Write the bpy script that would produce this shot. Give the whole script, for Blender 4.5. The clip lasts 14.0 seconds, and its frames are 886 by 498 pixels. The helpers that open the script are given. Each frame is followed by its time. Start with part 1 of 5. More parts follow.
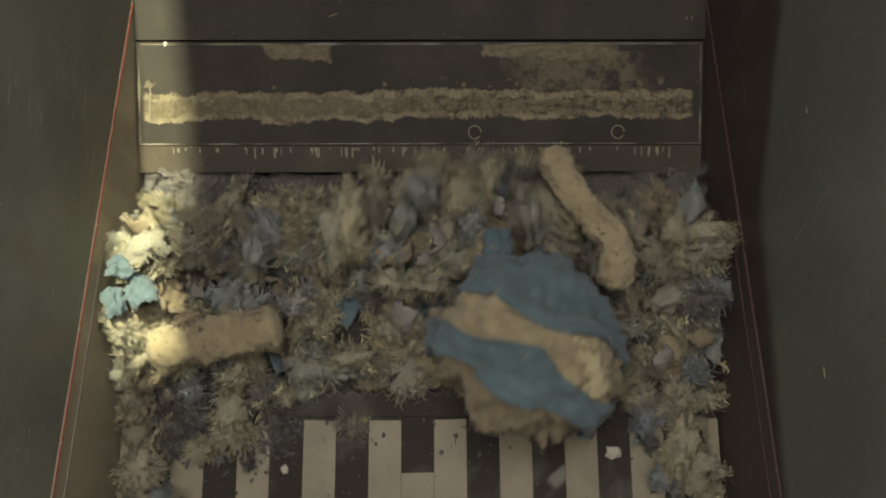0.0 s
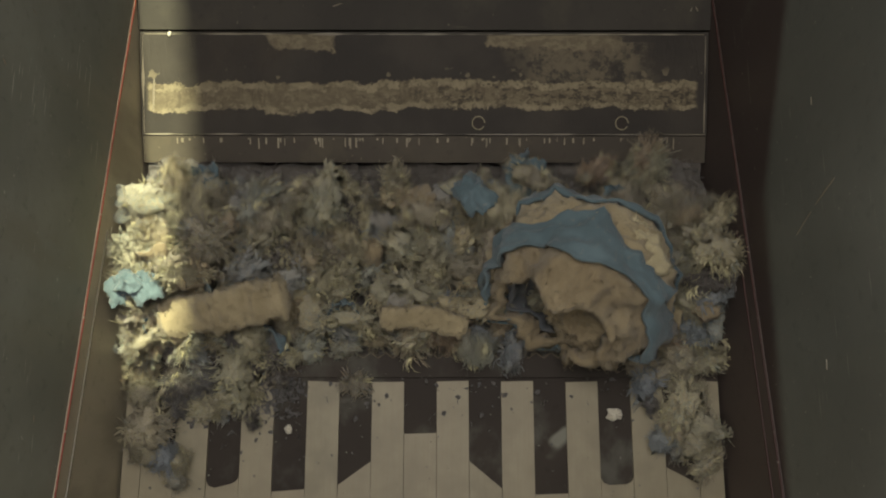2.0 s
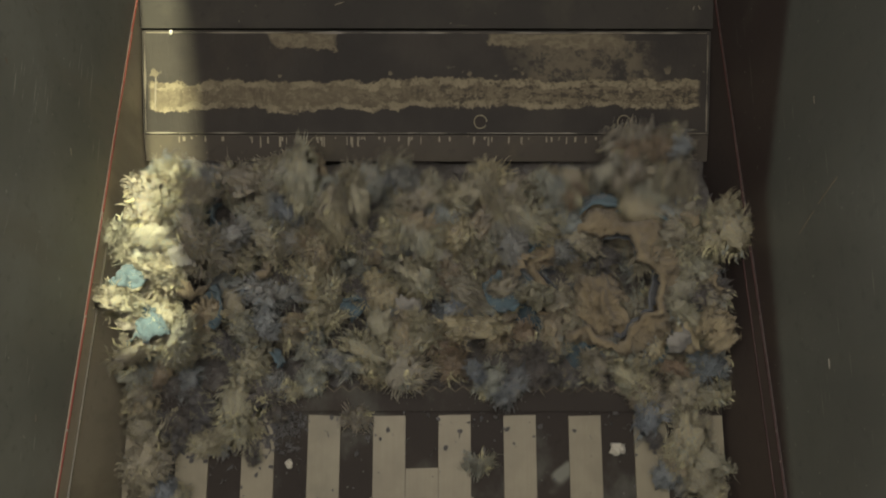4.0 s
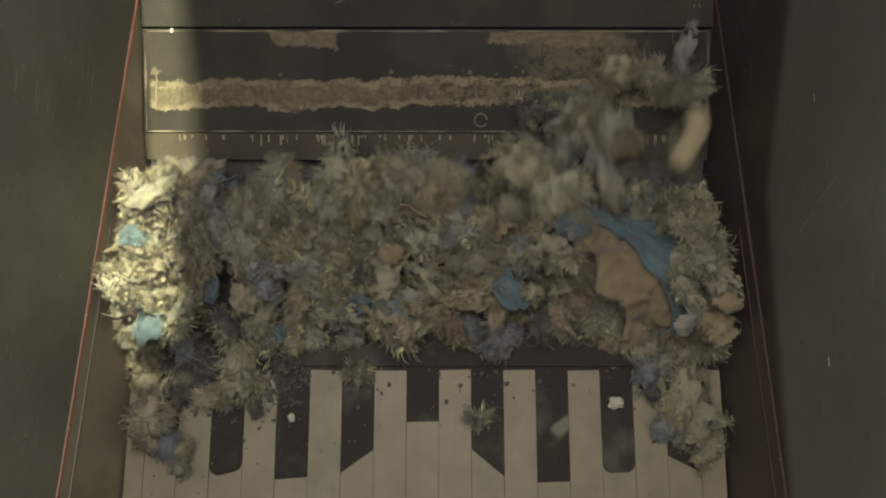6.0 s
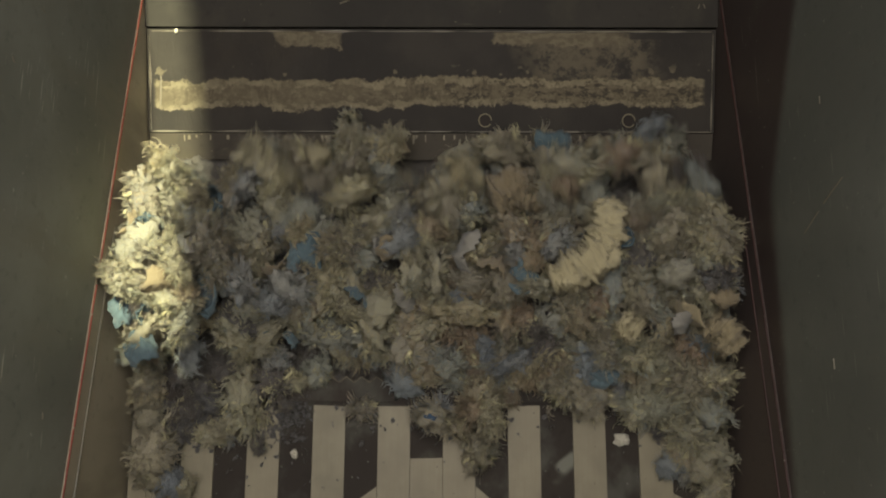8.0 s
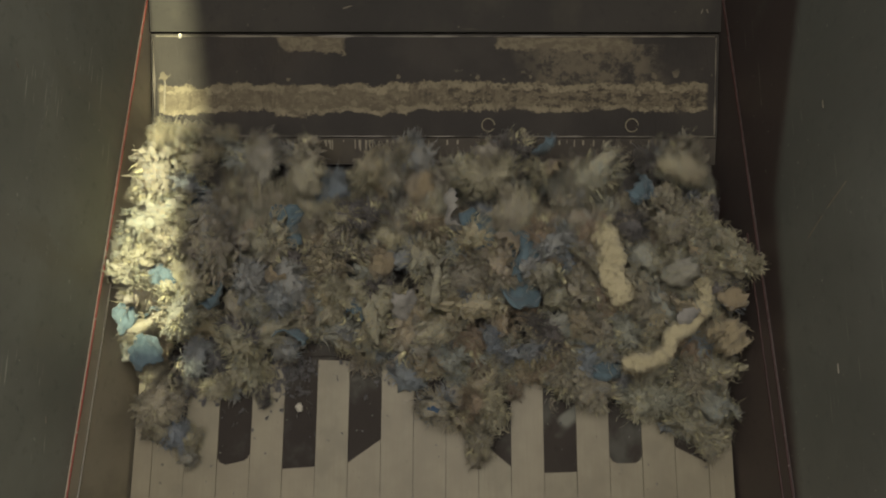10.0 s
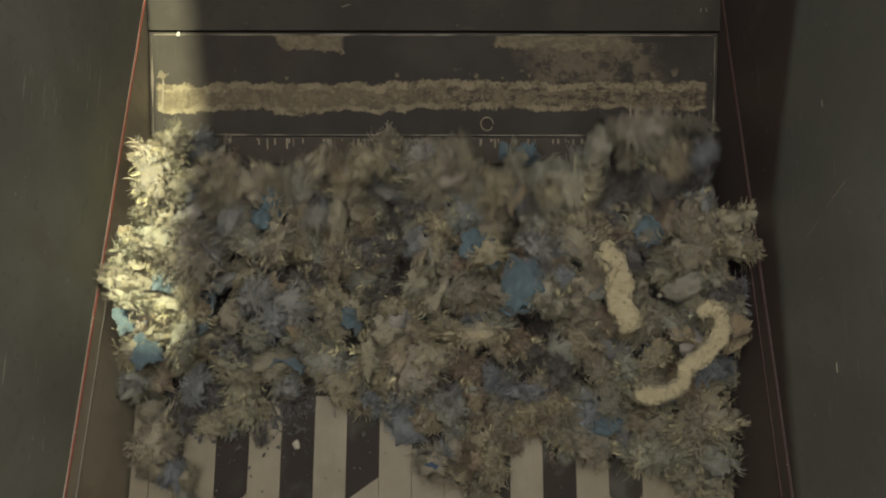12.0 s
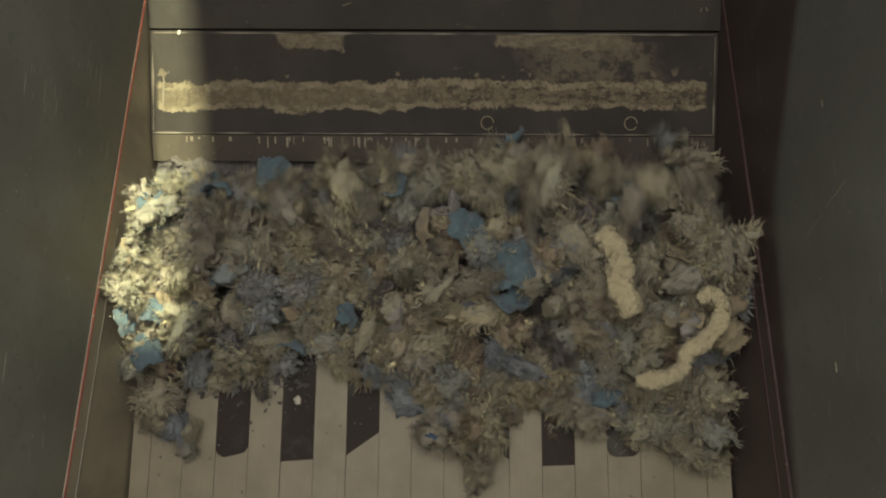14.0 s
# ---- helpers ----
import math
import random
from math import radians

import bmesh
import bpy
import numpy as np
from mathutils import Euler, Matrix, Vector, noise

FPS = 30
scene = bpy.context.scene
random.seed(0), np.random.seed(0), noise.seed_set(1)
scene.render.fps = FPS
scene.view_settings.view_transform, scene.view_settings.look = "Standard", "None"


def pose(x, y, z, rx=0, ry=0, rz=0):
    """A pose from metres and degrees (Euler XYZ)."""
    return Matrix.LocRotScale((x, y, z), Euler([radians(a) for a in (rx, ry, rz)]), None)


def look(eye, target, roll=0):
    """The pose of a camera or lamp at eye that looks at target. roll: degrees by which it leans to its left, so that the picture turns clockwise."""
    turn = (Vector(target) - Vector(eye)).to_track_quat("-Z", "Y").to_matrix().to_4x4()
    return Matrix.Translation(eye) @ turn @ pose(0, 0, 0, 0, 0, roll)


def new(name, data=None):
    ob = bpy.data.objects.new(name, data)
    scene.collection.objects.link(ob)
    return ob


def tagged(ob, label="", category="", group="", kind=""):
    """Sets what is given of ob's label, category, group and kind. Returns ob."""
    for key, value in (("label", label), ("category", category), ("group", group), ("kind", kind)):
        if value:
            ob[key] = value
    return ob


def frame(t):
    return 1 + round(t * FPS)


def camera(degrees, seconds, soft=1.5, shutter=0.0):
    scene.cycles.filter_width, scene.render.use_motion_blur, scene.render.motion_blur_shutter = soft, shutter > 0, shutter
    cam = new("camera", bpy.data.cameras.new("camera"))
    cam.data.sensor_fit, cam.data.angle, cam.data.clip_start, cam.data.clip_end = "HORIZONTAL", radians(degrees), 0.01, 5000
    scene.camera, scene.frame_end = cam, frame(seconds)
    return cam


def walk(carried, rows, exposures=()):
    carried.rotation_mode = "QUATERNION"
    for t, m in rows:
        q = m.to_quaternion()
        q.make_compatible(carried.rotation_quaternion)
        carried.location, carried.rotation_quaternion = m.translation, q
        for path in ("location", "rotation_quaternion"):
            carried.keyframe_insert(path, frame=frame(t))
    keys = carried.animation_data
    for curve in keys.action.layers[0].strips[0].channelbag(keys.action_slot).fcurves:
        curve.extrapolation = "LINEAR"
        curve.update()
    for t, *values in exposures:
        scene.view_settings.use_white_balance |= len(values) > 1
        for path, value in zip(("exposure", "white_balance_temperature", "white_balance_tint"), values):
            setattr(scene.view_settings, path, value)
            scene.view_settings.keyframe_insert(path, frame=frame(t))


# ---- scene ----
cam = camera(55.0, 14.0, soft=2.0, shutter=1.3)
# seconds, small shifts in metres, small turns in degrees about the camera's own axes
SWAY = [
    (0.0, -0.0017, -0.0017, 0.0023, 0.56, -0.374, -0.19), (0.5, -0.0015, -0.0024, 0.0026, 0.502, -0.324, -0.146),
    (1.0, -0.0034, -0.0012, 0.0007, 0.256, -0.022, 0.048), (1.5, -0.0015, -0.001, 0.0013, -0.001, -0.033, 0.028),
    (2.0, 0.0006, -0.0047, 0.0025, 0.012, -0.099, 0.05), (2.5, -0.0005, -0.0023, 0.004, -0.052, -0.137, -0.03),
    (3.0, -0.0006, -0.0038, 0.0008, -0.031, -0.066, 0.01), (4.2, -0.0006, -0.0025, 0.0014, -0.12, 0.0, 0.07),
    (5.5, -0.0005, -0.0015, 0.0019, -0.213, 0.057, 0.13),
    (6.0, -0.0017, -0.0016, 0.0045, -0.268, 0.0, 0.05), (6.5, -0.0045, -0.0002, 0.005, -0.24, 0.041, 0.115),
    (7.0, -0.0057, 0.002, 0.0047, -0.297, 0.139, 0.23), (7.5, -0.0069, 0.0024, 0.0059, -0.377, 0.116, 0.213),
    (8.0, -0.0061, 0.0018, 0.0059, -0.347, 0.164, 0.143), (9.2, -0.0055, 0.0015, 0.0057, -0.19, 0.3, 0.14),
    (10.5, -0.0045, 0.0012, 0.0054, 0.027, 0.444, 0.139), (11.0, -0.0071, 0.003, 0.0065, -0.102, 0.322, 0.041),
    (11.5, -0.0058, 0.0027, 0.006, -0.147, 0.32, 0.05), (12.0, -0.0066, 0.004, 0.0047, -0.16, 0.277, 0.153),
    (12.5, -0.006, 0.0018, 0.0071, -0.135, 0.28, 0.155), (13.0, -0.0075, 0.0032, 0.0062, -0.203, 0.234, 0.216),
    (13.5, -0.0066, 0.0025, 0.0071, -0.288, 0.268, 0.27), (14.0, -0.0079, 0.0031, 0.0066, -0.23, 0.242, 0.31)]
walk(cam, [(t, pose(0.045 + x, y, 2.17 + z, 12) @ pose(0, 0, 0, a, b, c)) for t, x, y, z, a, b, c in SWAY],
     exposures=[(0.0, 0.0, 6500, 10), (14.0, 0.0, 6500, 10)])

# ---- light ----
SUN_TILT = (-0.4, 20.0)  # degrees from upright: towards the side wall, towards the back
world = bpy.data.worlds.new("hall_sky")
scene.world = world
world.use_nodes = True
sky = world.node_tree.nodes.new("ShaderNodeTexSky")
sky.sky_type, sky.sun_disc, sky.sun_elevation, sky.sun_rotation = "NISHITA", False, radians(70), radians(0)
back = world.node_tree.nodes["Background"]
world.node_tree.links.new(sky.outputs[0], back.inputs[0])
back.inputs[1].default_value = 0.06
sun = new("sun", bpy.data.lights.new("sun", "SUN"))
sun.data.energy, sun.data.angle, sun.data.color = 10.5, radians(0.9), (1.0, 0.99, 0.66)
sun.matrix_world = look((0, 0, 0), (-math.tan(radians(SUN_TILT[0])), -math.tan(radians(SUN_TILT[1])), -1))
# area lamp added at the hopper's open top, standing in for the hall's light
top_light = new("top_light", bpy.data.lights.new("top_light", "AREA"))
top_light.data.shape, top_light.data.size, top_light.data.size_y = "RECTANGLE", 1.24, 1.9
top_light.data.energy, top_light.data.color = 54.0, (0.985, 0.94, 0.905)
top_light.matrix_world = look((-0.20, 0.22, 2.98), (-0.16, 0.25, 0.0))


# ---- materials ----
class Nodes:
    """A small writer of node trees."""

    def __init__(self, name):
        self.mat = bpy.data.materials.new(name)
        self.mat.use_nodes = True
        self.tree = self.mat.node_tree
        self.out = self.tree.nodes["Principled BSDF"]
        self.geo = self.tree.nodes.new("ShaderNodeTexCoord").outputs["Object"]

    def add(self, kind, **values):
        n = self.tree.nodes.new(kind)
        for k, v in values.items():
            self.set(n.inputs[k.replace("_", " ")], v)
        return n

    def set(self, socket, v):
        if isinstance(v, bpy.types.NodeSocket):
            self.tree.links.new(v, socket)
        elif isinstance(v, tuple) and len(v) == 3 and socket.type == "RGBA":
            socket.default_value = (*v, 1)
        else:
            socket.default_value = v

    def noise(self, scale, detail=4.0, rough=0.55, vec=None, distort=0.0):
        return self.add("ShaderNodeTexNoise", Scale=scale, Detail=detail, Roughness=rough, Distortion=distort,
                        Vector=vec or self.geo).outputs["Fac"]

    def stretch(self, sx, sy, sz, turn=0.0):
        n = self.add("ShaderNodeMapping", Vector=self.geo, Scale=(sx, sy, sz), Rotation=(0, 0, radians(turn)))
        return n.outputs[0]

    def math(self, op, a, b=0.0):
        n = self.tree.nodes.new("ShaderNodeMath")
        n.operation = op
        self.set(n.inputs[0], a)
        self.set(n.inputs[1], b)
        return n.outputs[0]

    def step(self, v, lo, hi):
        n = self.tree.nodes.new("ShaderNodeMapRange")
        n.interpolation_type = "SMOOTHSTEP"
        for k, x in zip(range(5), (v, lo, hi, 0.0, 1.0)):
            self.set(n.inputs[k], x)
        return n.outputs[0]

    def mix(self, fac, a, b):
        n = self.tree.nodes.new("ShaderNodeMix")
        n.data_type = "RGBA"
        self.set(n.inputs[0], fac)
        self.set(n.inputs[6], a)
        self.set(n.inputs[7], b)
        return n.outputs[2]

    def xyz(self):
        n = self.add("ShaderNodeSeparateXYZ", Vector=self.geo)
        return n.outputs[0], n.outputs[1], n.outputs[2]

    def bump(self, height, strength, distance=0.002):
        n = self.add("ShaderNodeBump", Height=height, Strength=strength, Distance=distance)
        self.set(self.out.inputs["Normal"], n.outputs[0])

    def done(self, colour, rough=0.6, metal=0.0, sheen=0.0, gloss=0.5):
        self.set(self.out.inputs["Base Color"], colour)
        self.set(self.out.inputs["Roughness"], rough)
        self.set(self.out.inputs["Metallic"], metal)
        self.set(self.out.inputs["Sheen Weight"], sheen)
        self.set(self.out.inputs["Specular IOR Level"], gloss)
        return self.mat


def steel_paint(name, base, dusty, rough=0.55, scratch=(0.3, 0.3, 0.24), amount=0.6, foot_shade=None, gloss=0.5):
    n = Nodes(name)
    big, fine = n.noise(2.3, 5), n.noise(38, 5)
    col = n.mix(n.step(big, 0.35, 0.7), base, dusty)
    col = n.mix(n.math("MULTIPLY", n.step(fine, 0.55, 0.75), 0.35), col, tuple(c * 0.6 for c in base))
    if foot_shade:  # soft brown shadow painted along the foot of the wall
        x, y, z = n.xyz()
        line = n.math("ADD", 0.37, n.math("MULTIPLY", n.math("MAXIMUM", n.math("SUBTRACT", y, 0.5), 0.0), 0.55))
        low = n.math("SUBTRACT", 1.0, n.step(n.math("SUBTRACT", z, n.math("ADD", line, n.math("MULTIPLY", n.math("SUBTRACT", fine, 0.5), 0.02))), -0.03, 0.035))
        col = n.mix(low, col, foot_shade)
    smear = n.noise(1.0, 4, 0.6, n.stretch(6, 5, 1.6))
    col = n.mix(n.math("MULTIPLY", n.step(smear, 0.50, 0.70), 0.75 * amount), col, tuple(c * 0.5 for c in scratch))
    streak = n.noise(1.0, 3, 0.6, n.stretch(9, 60, 4))
    lines = n.noise(1.0, 2, 0.5, n.stretch(4, 7, 130))
    marks = n.math("MULTIPLY", n.step(lines, 0.66, 0.72), n.step(n.noise(5.0, 2), 0.52, 0.64))
    col = n.mix(n.math("MULTIPLY", marks, amount), col, scratch)
    specks = n.step(n.noise(75, 1), 0.755, 0.80)
    col = n.mix(n.math("MULTIPLY", specks, 0.7), col, scratch)
    n.bump(n.math("ADD", fine, streak), 0.25, 0.001)
    return n.done(col, n.math("ADD", n.math("MULTIPLY", big, 0.25), rough - 0.12), gloss=gloss)


def worn_plate():
    """Dark painted wear plate, rubbed to dull bare metal in a ragged band."""
    n = Nodes("worn_plate")
    x, y, z = n.xyz()
    ragged = n.noise(17, 9, 0.74)
    fine = n.noise(90, 4, 0.7)
    brush = n.noise(1.0, 5, 0.65, n.stretch(38, 60, 60, 25))
    wave = n.math("SUBTRACT", n.math("ADD", n.math("MULTIPLY", ragged, 1.0), n.math("MULTIPLY", n.noise(4.5, 3), 0.75)), 0.875)
    sway = n.math("SUBTRACT", n.noise(2.6, 3, 0.6, n.stretch(1, 0.15, 0.15)), 0.5)
    drip = n.math("SUBTRACT", n.noise(1.0, 5, 0.7, n.stretch(30, 5, 5)), 0.5)
    yy = n.math("ADD", n.math("ADD", y, n.math("MULTIPLY", wave, 0.062)), n.math("ADD", n.math("MULTIPLY", sway, 0.035), n.math("MULTIPLY", drip, 0.022)))
    ends = n.math("MULTIPLY", n.step(x, -0.735, -0.72), n.math("SUBTRACT", 1.0, n.step(x, 0.71, 0.725)))

    def between(v, a, b, soft):
        return n.math("MULTIPLY", n.step(v, a, a + soft), n.math("SUBTRACT", 1.0, n.step(v, b - soft, b)))
    band = n.math("MULTIPLY", between(yy, 0.820, 0.897, 0.005), ends)
    lips = n.math("MULTIPLY", n.math("MAXIMUM", between(yy, 0.820, 0.839, 0.005), between(yy, 0.872, 0.897, 0.006)), ends)
    xx = n.math("ADD", x, n.math("MULTIPLY", n.math("SUBTRACT", n.noise(9, 5), 0.5), 0.16))
    yr = n.math("ADD", y, n.math("MULTIPLY", n.math("SUBTRACT", n.noise(12, 7, 0.7), 0.5), 0.09))

    def patch(x0, x1, y0, y1, soft):
        a = between(xx, x0, x1, soft)
        b = n.math("MULTIPLY", n.step(yr, y0, y0 + soft * 0.4), n.math("SUBTRACT", 1.0, n.step(y, y1 - 0.004, y1)))
        return n.math("MULTIPLY", a, b)
    bare = n.math("MAXIMUM", patch(-0.40, -0.24, 0.967, 1.013, 0.015), patch(0.16, 0.52, 0.975, 1.012, 0.02))
    rubbed = n.math("MULTIPLY", patch(0.20, 0.62, 0.87, 0.995, 0.08), n.step(n.noise(20, 9, 0.72), 0.40, 0.56))
    dash = n.math("MULTIPLY", n.step(n.noise(1.0, 3, 0.6, n.stretch(85, 22, 22, 12)), 0.52, 0.62), n.step(n.noise(6, 2), 0.40, 0.58))
    metal_col = n.mix(n.step(brush, 0.36, 0.64), (0.165, 0.135, 0.083), (0.118, 0.096, 0.06))
    metal_col = n.mix(n.math("MULTIPLY", dash, 0.45), metal_col, (0.06, 0.049, 0.033))
    pits = n.math("MULTIPLY", n.step(n.noise(1.0, 5, 0.7, n.stretch(34, 62, 62)), 0.50, 0.57), n.step(n.math("ADD", x, n.math("MULTIPLY", ragged, 0.7)), 0.05, 0.5))
    metal_col = n.mix(n.math("MULTIPLY", pits, 0.8), metal_col, (0.042, 0.034, 0.024))
    glint = n.step(n.noise(44, 6, 0.75), 0.56, 0.62)
    metal_col = n.mix(n.math("MULTIPLY", glint, 0.7), metal_col, (0.21, 0.175, 0.108))
    pale = n.mix(n.step(ragged, 0.35, 0.65), (0.175, 0.145, 0.09), (0.265, 0.222, 0.138))
    paint = n.mix(n.step(n.noise(5, 5), 0.35, 0.7), (0.033, 0.0282, 0.023), (0.049, 0.042, 0.033))
    paint = n.mix(n.math("MULTIPLY", n.step(n.noise(2.4, 6, 0.65), 0.5, 0.72), 0.5), paint, (0.062, 0.049, 0.033))
    paint = n.mix(n.math("MULTIPLY", n.step(fine, 0.66, 0.8), 0.4), paint, (0.16, 0.14, 0.10))
    chips = n.math("MULTIPLY", n.step(n.noise(30, 3, 0.5), 0.64, 0.68), between(y, 0.86, 0.94, 0.03))
    paint = n.mix(n.math("MULTIPLY", chips, 0.8), paint, (0.16, 0.133, 0.085))
    col = n.mix(n.math("MULTIPLY", rubbed, 0.9), paint, (0.135, 0.112, 0.072))
    col = n.mix(band, col, metal_col)
    col = n.mix(n.math("MULTIPLY", lips, n.step(n.noise(26, 7, 0.75), 0.44, 0.54)), col, pale)
    col = n.mix(bare, col, n.mix(n.step(brush, 0.4, 0.6), (0.175, 0.145, 0.09), (0.125, 0.102, 0.065)))
    worn = n.math("MAXIMUM", band, bare)
    n.bump(n.math("ADD", n.math("ADD", n.math("MULTIPLY", worn, -0.5), n.math("MULTIPLY", lips, 0.4)), n.math("SUBTRACT", n.math("MULTIPLY", brush, 0.4), n.math("MULTIPLY", dash, 0.4))), 0.6, 0.002)
    return n.done(col, 0.70, gloss=0.22)


def bar_steel():
    n = Nodes("bar_steel")
    pick = n.tree.nodes.new("ShaderNodeObjectInfo").outputs["Random"]
    grain = n.noise(1.0, 4, 0.6, n.stretch(120, 6, 20))
    blot, fine = n.noise(11, 5), n.noise(55, 4)
    col = n.mix(n.step(blot, 0.3, 0.72), (0.207, 0.179, 0.113), (0.281, 0.246, 0.156))
    col = n.mix(n.math("MULTIPLY", n.step(grain, 0.35, 0.7), 0.4), col, (0.215, 0.18, 0.11))
    col = n.mix(n.math("MULTIPLY", pick, 0.3), col, (0.29, 0.24, 0.155))
    col = n.mix(n.math("MULTIPLY", n.step(fine, 0.70, 0.74), 0.8), col, (0.06, 0.05, 0.04))
    n.bump(n.math("ADD", grain, fine), 0.3, 0.001)
    return n.done(col, 0.55)


def shred(name, tones, sheen=0.25):
    """Matted fibres: each clump has a tone of its own, and its shreds differ a little."""
    n = Nodes(name)
    isl = n.tree.nodes.new("ShaderNodeNewGeometry").outputs["Random Per Island"]
    pick = n.tree.nodes.new("ShaderNodeObjectInfo").outputs["Random"]

    def ramp(v, stops):
        r = n.tree.nodes.new("ShaderNodeValToRGB")
        n.set(r.inputs[0], v)
        for k, (at, colour) in enumerate(stops):
            e = r.color_ramp.elements[k] if k < 2 else r.color_ramp.elements.new(at)
            e.position, e.color = at, (*colour, 1)
        return r.outputs[0]
    count = len(tones)
    stops = [(k / (count - 1), c) for k, c in enumerate(tones)]
    own = ramp(pick, stops)
    shift = n.add("ShaderNodeVectorMath", Vector=n.geo)
    lift = n.add("ShaderNodeCombineXYZ", X=n.math("MULTIPLY", pick, 40.0), Y=n.math("MULTIPLY", isl, 9.0), Z=0.0)
    n.set(shift.inputs[1], lift.outputs[0])
    spot = n.noise(19, 3, 0.6, shift.outputs[0], 0.8)
    mixed = ramp(n.step(spot, 0.24, 0.76), stops)
    each = ramp(n.math("FRACT", n.math("ADD", n.math("MULTIPLY", isl, 7.3), pick)), stops)
    col = n.mix(0.42, own, n.mix(n.step(n.noise(9, 2, 0.5, shift.outputs[0]), 0.35, 0.65), mixed, each))
    hair = n.noise(70, 6, 0.78, shift.outputs[0], 2.2)
    col = n.mix(n.math("MULTIPLY", n.step(hair, 0.5, 0.68), 0.45), col, tuple(min(1, c * 1.7) for c in tones[0]))
    col = n.mix(n.math("MULTIPLY", n.math("SUBTRACT", 1.0, n.step(hair, 0.32, 0.46)), 0.28), col, tuple(c * 0.35 for c in tones[0]))
    n.bump(hair, 1.0, 0.01)
    return n.done(col, 0.95, 0.0, sheen)


def strands(name, tones):
    """Loose pale shreds."""
    n = Nodes(name)
    pick = n.tree.nodes.new("ShaderNodeObjectInfo").outputs["Random"]
    spot = n.step(n.noise(70, 3), 0.3, 0.7)
    col = n.mix(n.step(spot, 0.1, 0.5), tones[0], tones[1])
    col = n.mix(n.step(spot, 0.55, 0.9), col, tones[2])
    col = n.mix(n.step(n.math("FRACT", n.math("MULTIPLY", pick, 7.0)), 0.35, 1.2), col, tones[3])
    patch = n.add("ShaderNodeVectorMath", Vector=n.geo)
    n.set(patch.inputs[1], n.add("ShaderNodeCombineXYZ", X=n.math("MULTIPLY", pick, 40.0), Y=0.0, Z=0.0).outputs[0])
    drift = n.noise(15, 3, 0.6, patch.outputs[0])
    col = n.mix(n.math("MULTIPLY", n.step(drift, 0.52, 0.62), 0.75), col, (0.20, 0.165, 0.135))
    col = n.mix(n.math("MULTIPLY", n.math("SUBTRACT", 1.0, n.step(drift, 0.36, 0.43)), 0.7), col, (0.20, 0.235, 0.245))
    return n.done(col, 0.9, 0.0, 0.2)


def cloth(name, a, b, scale=9.0):
    n = Nodes(name)
    weave = n.noise(420, 2)
    col = n.mix(n.step(n.noise(scale, 5), 0.3, 0.72), a, b)
    col = n.mix(n.math("MULTIPLY", n.step(n.noise(60, 4), 0.6, 0.75), 0.3), col, (0.3, 0.25, 0.17))
    n.bump(n.math("ADD", weave, n.noise(28, 5)), 0.5, 0.003)
    return n.done(col, 0.85, 0.0, 0.2)


def foam(name, a, b):
    n = Nodes(name)
    col = n.mix(n.step(n.noise(14, 6, 0.6), 0.3, 0.75), a, b)
    pores = n.noise(210, 3, 0.7)
    col = n.mix(n.math("MULTIPLY", n.step(pores, 0.55, 0.8), 0.5), col, tuple(c * 0.45 for c in a))
    n.bump(n.math("ADD", pores, n.noise(45, 5)), 0.9, 0.005)
    return n.done(col, 0.95, 0.0, 0.2)


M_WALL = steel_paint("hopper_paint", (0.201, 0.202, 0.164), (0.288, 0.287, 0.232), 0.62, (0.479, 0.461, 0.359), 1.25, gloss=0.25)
# right side: darker copy of the wall paint, foot shadow in its colour
M_WALLR = steel_paint("hopper_paint_foot_shade", (0.112, 0.114, 0.097), (0.163, 0.166, 0.141), 0.45, foot_shade=(0.060, 0.044, 0.038))
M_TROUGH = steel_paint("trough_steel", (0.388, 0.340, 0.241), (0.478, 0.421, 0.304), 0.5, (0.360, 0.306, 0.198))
# right trough wall: steel coloured far darker for the shade on that side
M_TROUGHR = steel_paint("trough_steel_shaded", (0.062, 0.046, 0.039), (0.09, 0.068, 0.057), 0.6, (0.16, 0.06, 0.04))
M_DECK = steel_paint("deck_paint", (0.033, 0.026, 0.0205), (0.048, 0.039, 0.030), 0.7, gloss=0.2)
M_PANEL = steel_paint("panel_paint", (0.037, 0.0325, 0.0265), (0.053, 0.047, 0.038), 0.74, (0.16, 0.14, 0.10), gloss=0.22)
M_COMB = steel_paint("comb_steel", (0.036, 0.029, 0.023), (0.052, 0.042, 0.033), 0.7, gloss=0.2)
M_DARK = steel_paint("rotor_steel", (0.035, 0.028, 0.022), (0.06, 0.05, 0.04), 0.5)
M_LIP = steel_paint("lip_steel", (0.060, 0.050, 0.038), (0.085, 0.072, 0.053), 0.7, (0.19, 0.16, 0.105), 0.9, gloss=0.22)
M_PLATE = worn_plate()
M_BAR = bar_steel()
M_EDGE = steel_paint("bare_edge", (0.15, 0.125, 0.085), (0.24, 0.205, 0.14), 0.5)
M_RED = steel_paint("red_seal", (0.33, 0.062, 0.034), (0.21, 0.045, 0.028), 0.6, (0.12, 0.05, 0.035))
M_SCUFF = steel_paint("rubbed_paint", (0.112, 0.111, 0.090), (0.158, 0.154, 0.124), 0.6)
M_REDDARK = steel_paint("red_seal_dull", (0.055, 0.02, 0.015), (0.04, 0.017, 0.013), 0.65)
M_WHITE = cloth("white_scrap", (0.62, 0.58, 0.46), (0.5, 0.46, 0.36))
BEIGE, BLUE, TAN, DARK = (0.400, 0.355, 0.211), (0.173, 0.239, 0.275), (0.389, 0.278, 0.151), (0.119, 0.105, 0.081)
